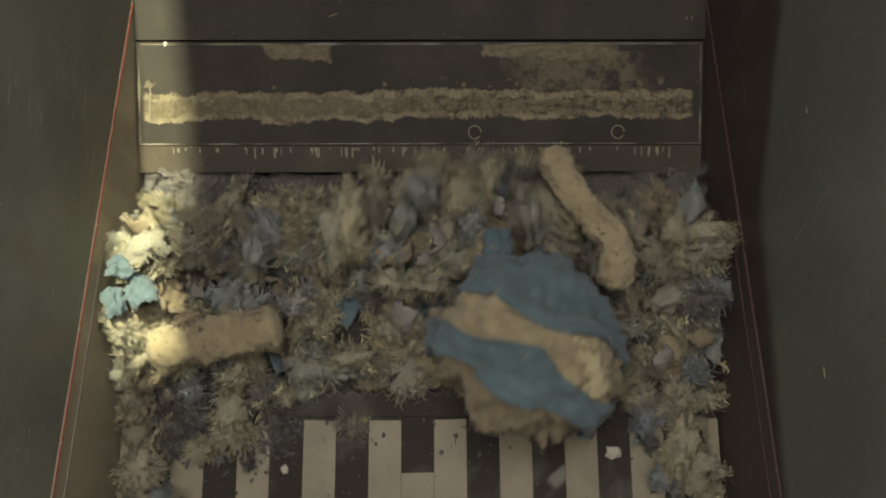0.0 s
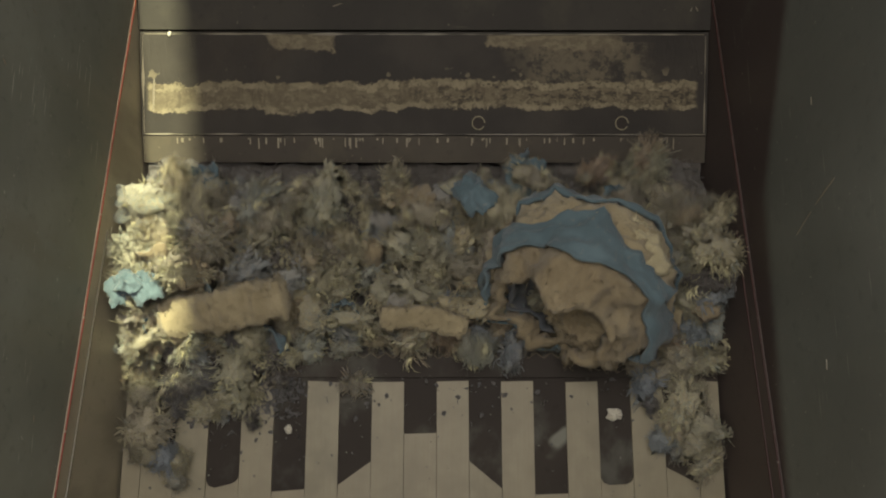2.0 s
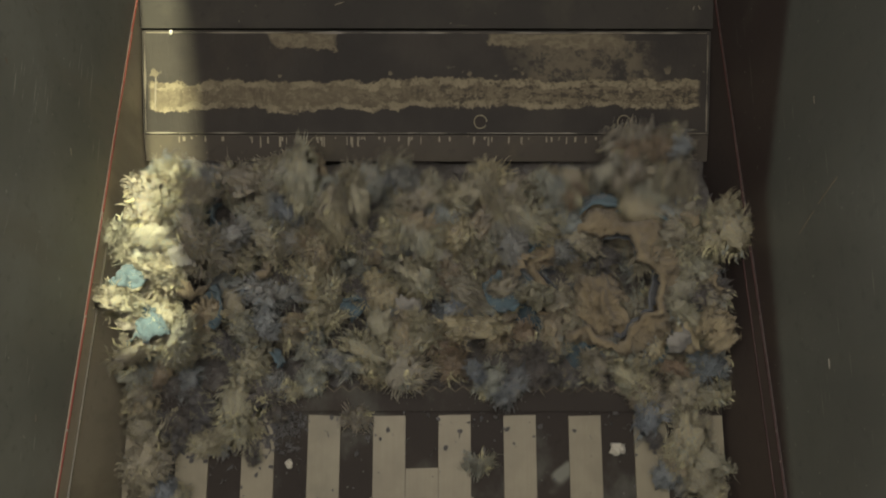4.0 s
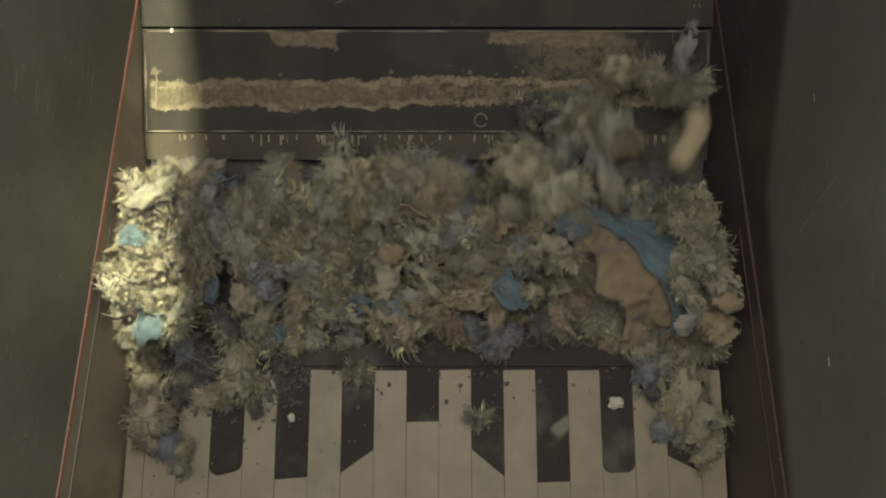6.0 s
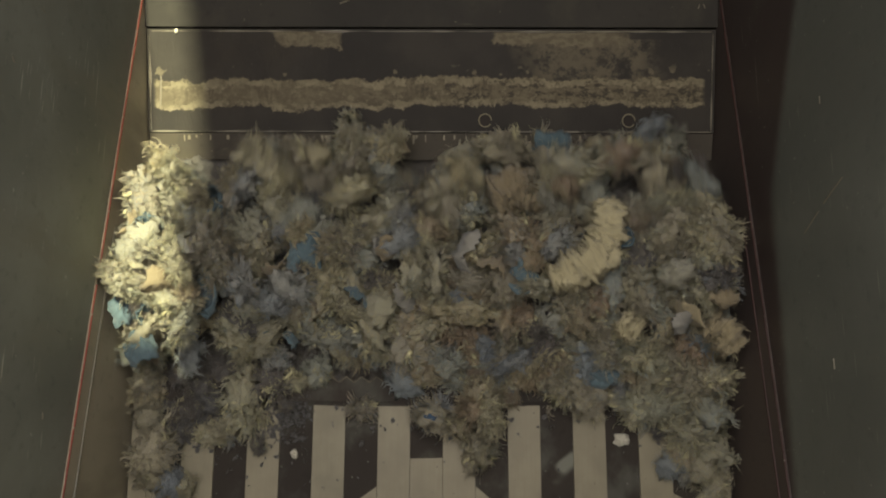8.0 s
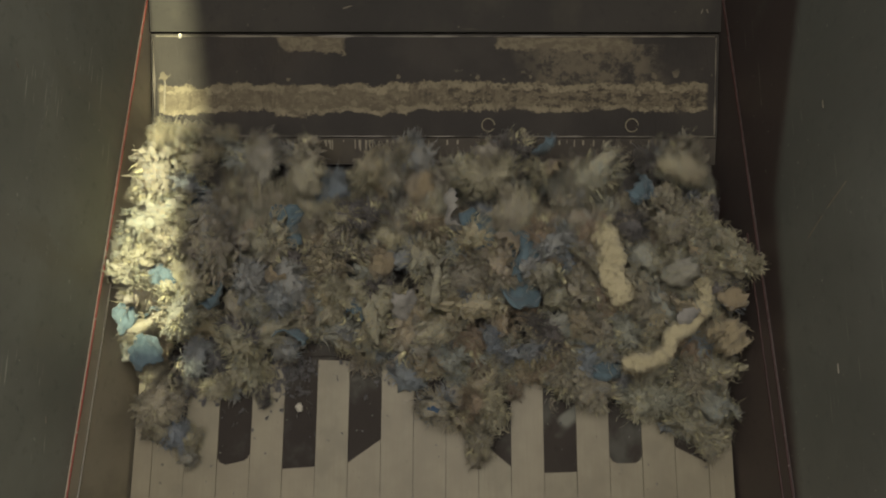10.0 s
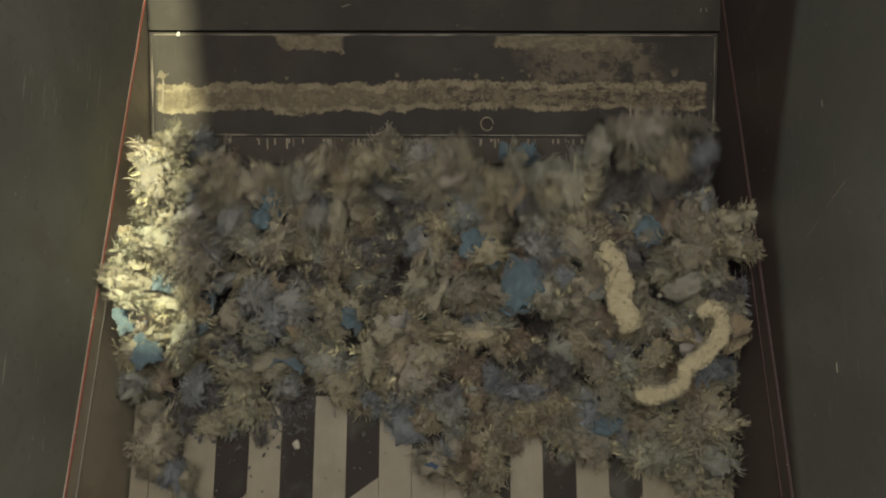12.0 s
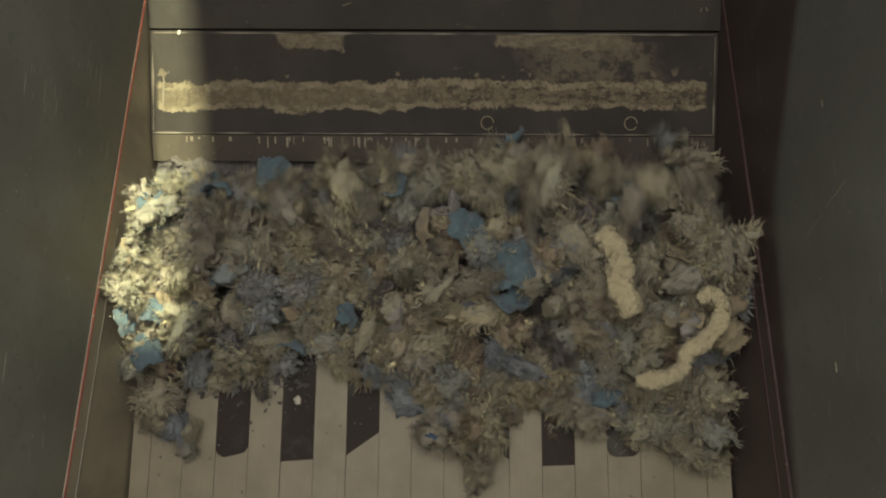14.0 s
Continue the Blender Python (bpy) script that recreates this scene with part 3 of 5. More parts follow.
def lock(rnd, verts, faces, roots, d, n, length, width):
    """A curled lock: shreds that rise side by side and bend the same way."""
    side = Vector((rnd.gauss(0, 1), rnd.gauss(0, 1), rnd.gauss(0, 1)))
    lean = (d * 0.5 + (side - d * side.dot(d)).normalized() * rnd.uniform(0.4, 1.2)).normalized()
    axis = lean.cross(d + side * 0.4).normalized()
    curl = rnd.uniform(0.4, 1.15)
    for _ in range(n):
        p, _nrm, root = rnd.choice(roots)
        way = (lean + Vector((rnd.gauss(0, .27), rnd.gauss(0, .27), rnd.gauss(0, .27)))).normalized()
        ln, w = length * rnd.uniform(0.65, 1.2), width * rnd.uniform(0.6, 1.5)
        turn = Matrix.Rotation(curl * rnd.uniform(0.7, 1.3), 3, axis)
        base = len(verts)
        segs = 3
        p = p - d * 0.002
        for k in range(segs + 1):
            u = way.cross(axis * 0.6 + d + side * 0.3).normalized() * (w * (1.0 - 0.75 * (k / segs) ** 2))
            verts.append(p - u)
            verts.append(p + u)
            p = p + way * (ln / segs)
            way = (turn @ way).normalized()
        for k in range(segs):
            a = base + k * 2
            faces.append((a, a + 1, a + 3, a + 2))
        faces.append((root, base + 1, base))


def clump_mesh(seed, r, material, shreds=90, flakes=8, detail=3, swell=0.64, form=None, locks=30):
    """A ragged matted clump with deep creases, curled locks, loose shreds and flakes."""
    rnd = random.Random(seed)
    squash = Vector((rnd.uniform(0.75, 1.4), rnd.uniform(0.75, 1.3), rnd.uniform(0.55, 0.8)))
    if form:
        squash = Vector(form)
    bm = bmesh.new()
    bmesh.ops.create_icosphere(bm, subdivisions=detail, radius=1)
    off = Vector((seed * 3.1, seed * 1.7, 0))
    for v in bm.verts:
        u = v.co.copy()
        warp = u + 0.35 * Vector((noise.noise(u * 2.2 + off), noise.noise(u * 2.2 + off * 2), noise.noise(u * 2.2 - off)))
        crease = 1 - 3.2 * min(0.3, abs(noise.noise(warp * 2.3 + off)))
        tuft = 1 - 2.6 * min(0.35, abs(noise.noise(warp * 5.2 - off)))
        k = 0.62 + 0.45 * noise.noise(u * 1.4 + off) + 0.22 * crease + 0.24 * tuft + 0.26 * noise.noise(warp * 11 + off) + rnd.gauss(0, 0.035)
        v.co = Vector(a * b for a, b in zip(u * (r * swell * max(k, 0.25)), squash))
    bm.normal_update()
    skin = [(v.co.copy(), v.normal.copy(), v.index) for v in bm.verts]
    verts = [q[0] for q in skin]
    faces = [tuple(v.index for v in f.verts) for f in bm.faces]
    bm.free()
    high = sorted(skin, key=lambda q: -q[0].length)[:len(skin) * 2 // 3]

    def place():
        p, d, k = rnd.choice(high)
        return p - d * r * 0.03, d, k
    near = (r * 0.24) ** 2
    pale = set()
    for _ in range(locks):
        p, d, _k = rnd.choice(high)
        roots = [q for q in skin if (q[0] - p).length_squared < near]
        first = len(faces)
        lock(rnd, verts, faces, roots, d, rnd.randint(7, 12), 0.034 * rnd.uniform(0.6, 1.3), 0.0015)
        if rnd.random() < 0.16:
            pale.update(range(first, len(faces)))
    solid = len(faces)
    fibres(rnd, verts, faces, shreds // 4, place, 0.036, 0.0013, 0.25, 5)
    hairs = len(faces) - solid
    for _ in range(flakes):
        p, d, root = place()
        flake(rnd, verts, faces, p + d * r * 0.05, (d + Vector((rnd.gauss(0, .5), rnd.gauss(0, .5), rnd.gauss(0, .5)))).normalized(), r * rnd.uniform(0.10, 0.24), root)
    me = bpy.data.meshes.new("fluff_clump")
    me.from_pydata([tuple(v) for v in verts], [], faces)
    me.polygons.foreach_set("use_smooth", [True] * len(me.polygons))
    me.materials.append(material)
    me.materials.append(M_STRANDBLUE if material is M_FLUFFBLUE else M_STRAND)
    me.polygons.foreach_set("material_index", [1 if k in pale else 0 for k in range(solid)] + [1] * hairs + [0] * (len(me.polygons) - solid - hairs))
    return me


KINDS = {"beige": [clump_mesh(10 + k, 0.072, M_FLUFF, 70, 5, locks=46) for k in range(8)],
         "big": [clump_mesh(40 + k, 0.090, M_FLUFF, 90, 6, locks=62) for k in range(5)],
         "soft": [clump_mesh(60 + k, 0.078, M_FLUFF, 40, 3, 3, 0.66, locks=10) for k in range(3)],
         "blue": [clump_mesh(80 + k, 0.062, M_FLUFFBLUE, 50, 8, locks=36) for k in range(4)],
         "tan": [clump_mesh(90 + k, 0.062, M_FLUFFTAN, 40, 3, locks=44) for k in range(3)],
         "wisp": [clump_mesh(110 + k, 0.084, M_FLUFF, 90, 4, 3, 0.46, (1.5, 0.8, 0.55), 80) for k in range(3)],
         "dark": [clump_mesh(100 + k, 0.060, M_FLUFFDARK, 60, 5, locks=60) for k in range(2)]}
KINDS_TUFT = [clump_mesh(120 + k, 0.034, M_FLUFF, 60, 2, 2, 0.5, (1.4, 0.9, 0.5), 44) for k in range(2)]
LABELS = {"beige": "tangled beige and cream shredded fluff clump", "big": "large tangled clump of beige shredded fluff",
          "soft": "soft matted grey-beige fluff clump", "blue": "blue-grey shredded fabric clump in fluff heap",
          "tan": "tan orange-brown shredded fluff clump", "dark": "dark dusty clump of shredded fluff",
          "wisp": "loose wispy tuft of grey-beige fluff", "rag": "crumpled torn rag among the shredded fluff"}


def clump(rnd, kind="", size=1.0):
    if not kind:
        kind = rnd.choices(list(KINDS), (42, 16, 6, 12, 9, 7, 4, 14))[0]
    ob = new("rag" if kind == "rag" else "fluff_clump", rnd.choice(KINDS[kind]))
    k = size * rnd.uniform(0.82, 1.12)
    ob.scale = (k * rnd.uniform(0.8, 1.35), k * rnd.uniform(0.8, 1.3), k * rnd.uniform(0.75, 1.0))
    if kind == "rag":
        return tagged(ob, LABELS[kind], "fabric scrap", "torn rags in the heap")
    return tagged(ob, LABELS[kind], "fluff clump", "shredded fluff clumps")


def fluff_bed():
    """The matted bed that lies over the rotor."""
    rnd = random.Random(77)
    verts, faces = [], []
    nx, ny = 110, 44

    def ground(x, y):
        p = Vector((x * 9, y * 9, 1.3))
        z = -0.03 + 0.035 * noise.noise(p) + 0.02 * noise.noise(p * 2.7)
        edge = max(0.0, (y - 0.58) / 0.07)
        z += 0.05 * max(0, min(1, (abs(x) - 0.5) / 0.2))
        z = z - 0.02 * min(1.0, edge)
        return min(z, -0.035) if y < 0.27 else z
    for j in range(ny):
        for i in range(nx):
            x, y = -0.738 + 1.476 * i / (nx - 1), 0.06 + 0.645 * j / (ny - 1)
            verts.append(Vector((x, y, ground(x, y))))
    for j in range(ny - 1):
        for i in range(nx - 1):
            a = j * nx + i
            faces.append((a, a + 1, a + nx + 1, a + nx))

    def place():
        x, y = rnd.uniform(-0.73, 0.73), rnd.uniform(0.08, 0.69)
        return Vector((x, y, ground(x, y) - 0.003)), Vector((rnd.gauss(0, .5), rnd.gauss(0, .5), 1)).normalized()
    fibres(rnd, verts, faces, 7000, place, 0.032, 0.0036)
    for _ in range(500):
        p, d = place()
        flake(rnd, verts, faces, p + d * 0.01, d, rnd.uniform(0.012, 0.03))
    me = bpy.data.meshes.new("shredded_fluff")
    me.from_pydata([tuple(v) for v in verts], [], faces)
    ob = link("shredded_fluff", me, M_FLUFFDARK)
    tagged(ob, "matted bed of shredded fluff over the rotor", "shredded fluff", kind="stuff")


def crumbs():
    """Dusty crumbs and short fibres that ride on the ram."""
    rnd = random.Random(31)
    verts, faces = [], []

    def place():
        x = rnd.uniform(-0.70, -0.3) if rnd.random() < 0.95 else rnd.uniform(-0.3, 0.6)
        y = rnd.gauss(0.10, 0.05) if x < -0.3 else rnd.gauss(0.09, 0.035)
        return Vector((x, max(-0.2, min(0.16, y)), 0.007)), Vector((rnd.gauss(0, 1), rnd.gauss(0, 1), 0.15)).normalized()
    fibres(rnd, verts, faces, 900, place, 0.016, 0.0018)
    for _ in range(1000):
        p, d = place()
        flake(rnd, verts, faces, p + Vector((0, 0, 0.003)), Vector((rnd.gauss(0, .3), rnd.gauss(0, .3), 1)).normalized(), rnd.uniform(0.003, 0.009))
    for _ in range(50):
        p = Vector((rnd.uniform(-0.7, 0.7), rnd.uniform(-0.3, 0.1), 0.009))
        flake(rnd, verts, faces, p, Vector((0, 0, 1)), rnd.uniform(0.0015, 0.004))
    me = bpy.data.meshes.new("crumbs")
    me.from_pydata([tuple(v) for v in verts], [], faces)
    ob = link("crumbs", me, M_FLUFFDARK)
    return tagged(ob, "dark dusty crumbs scattered on ram deck", "debris", kind="stuff")


# ---- large pieces ----
def sweep(name, path, width, thick, material, seed, label, category, rough=0.22):
    """A ragged foam strip along a bent path in its own plane."""
    rnd = random.Random(seed)
    pts = [Vector((x, y, 0)) for x, y in path]
    fine = []
    steps = 18
    for i in range(len(pts) - 1):
        a, b, c, d = pts[max(i - 1, 0)], pts[i], pts[i + 1], pts[min(i + 2, len(pts) - 1)]
        for s in range(steps):
            t = s / steps
            fine.append(0.5 * ((2 * b) + (c - a) * t + (2 * a - 5 * b + 4 * c - d) * t * t + (3 * b - a - 3 * c + d) * t ** 3))
    fine.append(pts[-1])
    sides = 26
    verts, faces = [], []
    for i, p in enumerate(fine):
        t = (fine[min(i + 1, len(fine) - 1)] - fine[max(i - 1, 0)]).normalized()
        side = Vector((-t.y, t.x, 0))
        f = i / (len(fine) - 1)
        swell = (min(1.0, 0.55 + 6 * f) * min(1.0, 0.55 + 6 * (1 - f))) * (1 + 0.2 * noise.noise(Vector((f * 5, seed, 0))))
        for k in range(sides):
            a = 6.28318 * k / sides
            ca, sa = math.cos(a), math.sin(a)
            ca, sa = math.copysign(abs(ca) ** 0.7, ca), math.copysign(abs(sa) ** 0.7, sa)
            q = Vector((f * 9, ca * 1.5, sa * 1.5 + seed))
            k2 = 1 + rough * noise.noise(q) + rough * 0.9 * noise.noise(q * 2.6) + rough * 0.6 * noise.noise(q * 6) + rough * 0.5 * noise.noise(q * 14) + rough * 0.12 * rnd.gauss(0, 1)
            lift = 0.25 * width * noise.noise(Vector((f * 3, seed * 2, 1)))
            verts.append(p + side * (ca * width * 0.5 * swell * k2) + Vector((0, 0, sa * thick * 0.5 * swell * k2 + lift)))
    n = len(fine)
    for i in range(n - 1):
        for k in range(sides):
            j = (k + 1) % sides
            faces.append((i * sides + k, i * sides + j, (i + 1) * sides + j, (i + 1) * sides + k))
    faces.append(tuple(range(sides))[::-1])
    faces.append(tuple((n - 1) * sides + k for k in range(sides)))
    # torn fibres along the skin
    skin = list(verts)

    def place():
        i = rnd.randrange(len(skin))
        c = fine[min(i // sides, n - 1)]
        return skin[i] * 1.0, (skin[i] - c).normalized()
    fibres(rnd, verts, faces, int(9000 * width), place, 0.013, 0.0015, 0.8)
    me = bpy.data.meshes.new(name)
    me.from_pydata([tuple(v) for v in verts], [], faces)
    me.polygons.foreach_set("use_smooth", [True] * len(me.polygons))
    return tagged(link(name, me, material), label, category)


def crumple(size, seed, long=1.0, n=17):
    """A crumpled piece of fabric with thickness."""
    bm = bmesh.new()
    rows = []
    for layer in (0, 1):
        grid = []
        for j in range(n):
            for i in range(n):
                u, v = 2 * i / (n - 1) - 1, 2 * j / (n - 1) - 1
                k = 1 - 0.22 * (u * u * v * v)
                ragged = 1 + 0.35 * noise.noise(Vector((u * 1.7, v * 1.7, seed * 3.3))) + 0.16 * noise.noise(Vector((u * 6, v * 6, seed)))
                x, y = u * k * size * ragged, v * k * size * long * ragged
                q = Vector((u * 1.2 + seed, v * 1.2, seed * 0.7))
                z = size * (0.5 * noise.noise(q * 1.3) + 0.32 * noise.noise(q * 3.1) + 0.25 * (0.5 - abs(noise.noise(q * 4.5)))) - size * 0.55 * (u * u + v * v)
                grid.append(bm.verts.new((x, y, z + (0.0 if layer else -0.004))))
        rows.append(grid)
    for j in range(n - 1):
        for i in range(n - 1):
            a = j * n + i
            top, low = rows[1], rows[0]
            bm.faces.new((top[a], top[a + 1], top[a + n + 1], top[a + n]))
            bm.faces.new((low[a], low[a + n], low[a + n + 1], low[a + 1]))
    rim = [i for i in range(n)] + [j * n + n - 1 for j in range(1, n)] + [n * n - 1 - i for i in range(1, n)] + [j * n for j in range(n - 2, 0, -1)]
    for a, b in zip(rim, rim[1:] + rim[:1]):
        bm.faces.new((rows[1][b], rows[1][a], rows[0][a], rows[0][b]))
    return bm


def scrap(name, size, material, seed, label, long=1.0):
    return tagged(part(name, crumple(size, seed, long), material, smooth=True), label, "fabric scrap")


def rag_mesh(seed, size, material, long):
    bm = crumple(size, seed, long, 11)
    bmesh.ops.recalc_face_normals(bm, faces=bm.faces)
    me = bpy.data.meshes.new("rag")
    bm.to_mesh(me)
    bm.free()
    me.polygons.foreach_set("use_smooth", [True] * len(me.polygons))
    me.materials.append(material)
    return me


KINDS["rag"] = [rag_mesh(30 + k, *q) for k, q in enumerate(((0.040, M_FELT, 1.3), (0.034, M_BLUE, 1.1), (0.038, M_FOAMTAN, 1.4), (0.030, M_NAVY, 1.6), (0.036, M_FOAM, 0.9), (0.042, M_FELT, 0.7), (0.036, M_FOAMTAN, 1.0), (0.030, M_BLUE, 1.5)))]


def bowl(seed, size, depth, opening, thick, fold, ragged, lean=0.0, fine=0.8, start=180.0, shift=0.0, torn=0.0):
    """A crumpled hollow shell, open on one side (+Z); with start below 180 a band, open on both."""
    nu, nv = 84, 34
    bm = bmesh.new()
    shells = []
    for layer in (0, 1):
        grid = []
        for j in range(nv):
            for i in range(nu):
                a = 6.28318 * i / nu
                f = j / (nv - 1)
                rag = 1 + ragged * noise.noise(Vector((math.cos(a) * 2, math.sin(a) * 2, seed))) + ragged * 0.5 * 0.3 * noise.noise(Vector((math.cos(a) * 6, math.sin(a) * 6, seed + 3)))
                first = math.pi if start >= 180 else radians(start + lean * math.cos(a + shift)) * rag
                ph = first - f * (first - radians(max(1.0, opening + lean * math.cos(a + shift))) * (2 - rag))
                d = Vector((math.sin(ph) * math.cos(a), math.sin(ph) * math.sin(a), math.cos(ph)))
                q = d * 1.5 + Vector((seed, 0, 0))
                crease = 0.75 - 2.0 * min(0.5, abs(noise.noise(q * 0.95))) - fine * min(0.4, abs(noise.noise(q * 3.3 + Vector((7, 0, 0)))))
                k = 1 + fold * (0.5 * noise.noise(q) + 0.55 * crease + 0.18 * noise.noise(q * 4)) + torn * (noise.noise(q * 7) + 0.7 * noise.noise(q * 15) + 0.5 * noise.noise(q * 31))
                k -= layer * thick
                grid.append(bm.verts.new((d.x * size[0] * k, d.y * size[1] * k, d.z * depth * k)))
        shells.append(grid)
    for j in range(nv - 1):
        for i in range(nu):
            n1 = (i + 1) % nu
            a, b, c, d = j * nu + i, j * nu + n1, (j + 1) * nu + n1, (j + 1) * nu + i
            o, k = shells
            bm.faces.new((o[a], o[d], o[c], o[b]))
            bm.faces.new((k[a], k[b], k[c], k[d]))
    for j in ((nv - 1,) if start >= 180 else (0, nv - 1)):
        for i in range(nu):
            n1 = (i + 1) % nu
            ring = (shells[0][j * nu + i], shells[1][j * nu + i], shells[1][j * nu + n1], shells[0][j * nu + n1])
            bm.faces.new(ring if j else ring[::-1])
    bmesh.ops.remove_doubles(bm, verts=bm.verts, dist=0.0005)
    return bm


def fringe(bm, seed, count, length, width):
    """Torn fibres on a shell."""
    rnd = random.Random(seed)
    skin = [(v.co.copy(), v.co.normalized()) for v in bm.verts]
    verts, faces = [], []
    fibres(rnd, verts, faces, count, lambda: rnd.choice(skin), length, width, 0.9)
    made = [bm.verts.new(v) for v in verts]
    for f in faces:
        bm.faces.new([made[k] for k in f])
    return bm


def build_cushion():
    c = tagged(new("torn_cushion"), "torn hollow cushion with blue cover and foam lining", "cushion")
    part("cover", bowl(2.3, (0.236, 0.216), 0.215, 106, 0.035, 0.36, 0.06, 13, 0.8, shift=0.6), M_BLUE, c, "blue crumpled fabric cover", True)
    part("cover_band", bowl(2.3, (0.232, 0.212), 0.211, 66, 0.04, 0.36, 0.10, 6, 0.8, 86, 0.6), M_BLUE, c, "torn blue strip of the cover", True)
    part("foam_seam", fringe(bowl(2.3, (0.222, 0.202), 0.202, 76, 0.07, 0.36, 0.06, 9, 0.85, 120, 0.6, 0.05), 4, 1500, 0.013, 0.0015), M_FOAM, c, "pale foam laid bare by a tear", True)
    part("foam_lining", fringe(bowl(2.3, (0.209, 0.19), 0.19, 50, 0.10, 0.34, 0.30, -8, 0.9, torn=0.07), 5, 6000, 0.016, 0.0016), M_FOAMTAN, c, "tan torn foam lining", True)
    # added inner shell: its dark colour gives the shaded hollow
    part("hollow_shade", bowl(2.3, (0.164, 0.149), 0.149, 56, 0.04, 0.34, 0.2, -8, 0.9), M_HOLLOW, c, "dark blue-grey shell added for the hollow's shade", True)
    core = bowl(5.1, (0.06, 0.085), 0.075, 1, 0.3, 0.6, 0.0, 0.0, 0.6, torn=0.12)
    core.transform(Matrix.Translation((-0.03, -0.055, 0.02)))
    part("foam_core", fringe(core, 6, 1200, 0.014, 0.0016), M_FOAMTAN, c, "pale tan torn foam core", True)
    tongue = sweep("foam_tongue", [(-0.12, 0.02), (-0.06, -0.03), (0.0, -0.045), (0.07, -0.02)], 0.05, 0.04, M_FOAMPALE, 21, "", "", 0.35)
    tongue.data.transform(Matrix(((0, 0, 1, 0.20), (1, 0, 0, 0), (0, 1, 0, -0.03), (0, 0, 0, 1))))
    tongue.parent = c
    tagged(tongue, "pale foam bulging through the cover")
    return c


fluff_bed()
CRUMBS = crumbs()
CUSHION = build_cushion()
LOG = sweep("foam_log", [(-0.155, -0.02), (-0.05, 0.0), (0.06, 0.012), (0.155, 0.03)], 0.10, 0.085, M_FOAM, 3, "rough cream foam log lying on the fluff", "foam piece")
LOG2 = sweep("foam_strip", [(-0.10, 0.0), (0.0, 0.006), (0.11, -0.02)], 0.055, 0.04, M_FOAM, 4, "cream foam strip half buried in fluff", "foam piece")
TWIST = sweep("foam_strip", [(-0.06, 0.17), (-0.02, 0.08), (0.04, 0.0), (0.085, -0.06), (0.085, -0.17)], 0.072, 0.05, M_FOAM, 5, "long bent cream foam strip", "foam piece")
CHUNK = sweep("foam_chunk", [(0.03, 0.095), (0.025, 0.03), (0.0, -0.035), (-0.06, -0.075), (-0.115, -0.095)], 0.07, 0.05, M_FOAMPALE, 6, "ragged pale yellow foam chunk", "foam piece", 0.62)
THROWN = sweep("foam_strip", [(0.0, 0.08), (0.012, 0.02), (-0.01, -0.03), (-0.025, -0.085)], 0.05, 0.035, M_FOAMPALE, 7, "pale foam strip thrown against the wall", "foam piece")
HOOK = sweep("foam_strip", [(0.04, 0.09), (0.062, 0.105), (0.088, 0.09), (0.086, 0.05), (0.05, 0.005), (0.005, -0.025), (-0.005, -0.06), (-0.06, -0.085), (-0.11, -0.088)], 0.037, 0.034, M_FOAMPALE, 8, "hook-shaped pale foam strip on the heap", "foam piece", 0.3)
SLIP = sweep("foam_strip", [(-0.045, 0.098), (-0.006, 0.05), (0.0, -0.03), (0.03, -0.098)], 0.058, 0.04, M_FOAMPALE, 9, "pale cream foam strip on the heap", "foam piece", 0.3)
NUB = sweep("foam_chunk", [(-0.02, 0.02), (0.0, 0.0), (0.022, -0.015)], 0.055, 0.045, M_FOAMPALE, 10, "small pale foam chunk on the heap", "foam piece", 0.35)
KNOB = sweep("foam_chunk", [(-0.03, 0.03), (0.0, 0.01), (0.03, -0.035)], 0.062, 0.05, M_FOAM, 11, "ragged cream foam chunk beside the wall", "foam piece", 0.45)
BUFF = sweep("foam_chunk", [(-0.07, 0.0), (0.0, 0.02), (0.08, 0.0)], 0.09, 0.06, M_FOAMTAN, 12, "tan foam chunk tumbling at the back", "foam piece", 0.4)
S_LIT = scrap("fabric_scrap", 0.038, M_BLUE, 1, "light blue fabric scrap in the sunlit heap")
S_LIT2 = scrap("fabric_scrap", 0.027, M_BLUE, 2, "light blue fabric scrap in the sunlit heap", 1.2)
S_LIT3 = scrap("fabric_scrap", 0.032, M_BLUE, 3, "light blue fabric scrap with foam edge", 1.5)
S_LIT4 = scrap("fabric_scrap", 0.027, M_BLUE, 8, "light blue fabric scrap against the wall", 1.3)
S_MID = scrap("fabric_scrap", 0.042, M_BLUE, 4, "blue fabric scrap on the fluff heap", 1.2)
S_MID2 = scrap("fabric_scrap", 0.046, M_BLUE, 5, "blue fabric scrap on the fluff heap")
S_MID3 = scrap("fabric_scrap", 0.052, M_BLUE, 6, "blue fabric scrap on the fluff heap", 1.3)
S_RAM = scrap("fabric_scrap", 0.036, M_BLUE, 7, "blue fabric scrap lying on the ram heap", 0.7)
S_NAVY = scrap("fabric_scrap", 0.015, M_NAVY, 9, "dark blue fabric scrap on the ram heap")
TUFT = tagged(new('fluff_tuft', KINDS_TUFT[0]), 'small beige fluff tuft lying across the wear bars', 'fluff clump', 'shredded fluff clumps')
BURST = tagged(new('fluff_tuft', KINDS_TUFT[1]), 'small spread tuft of pale fibres on the ram', 'fluff clump', 'shredded fluff clumps')
CHIP = scrap("paper_scrap", 0.019, M_WHITE, 12, "pale paper scrap on the ram deck", 0.8)
CHIP2 = scrap("paper_scrap", 0.008, M_WHITE, 13, "tiny pale scrap on the ram deck", 1.4)


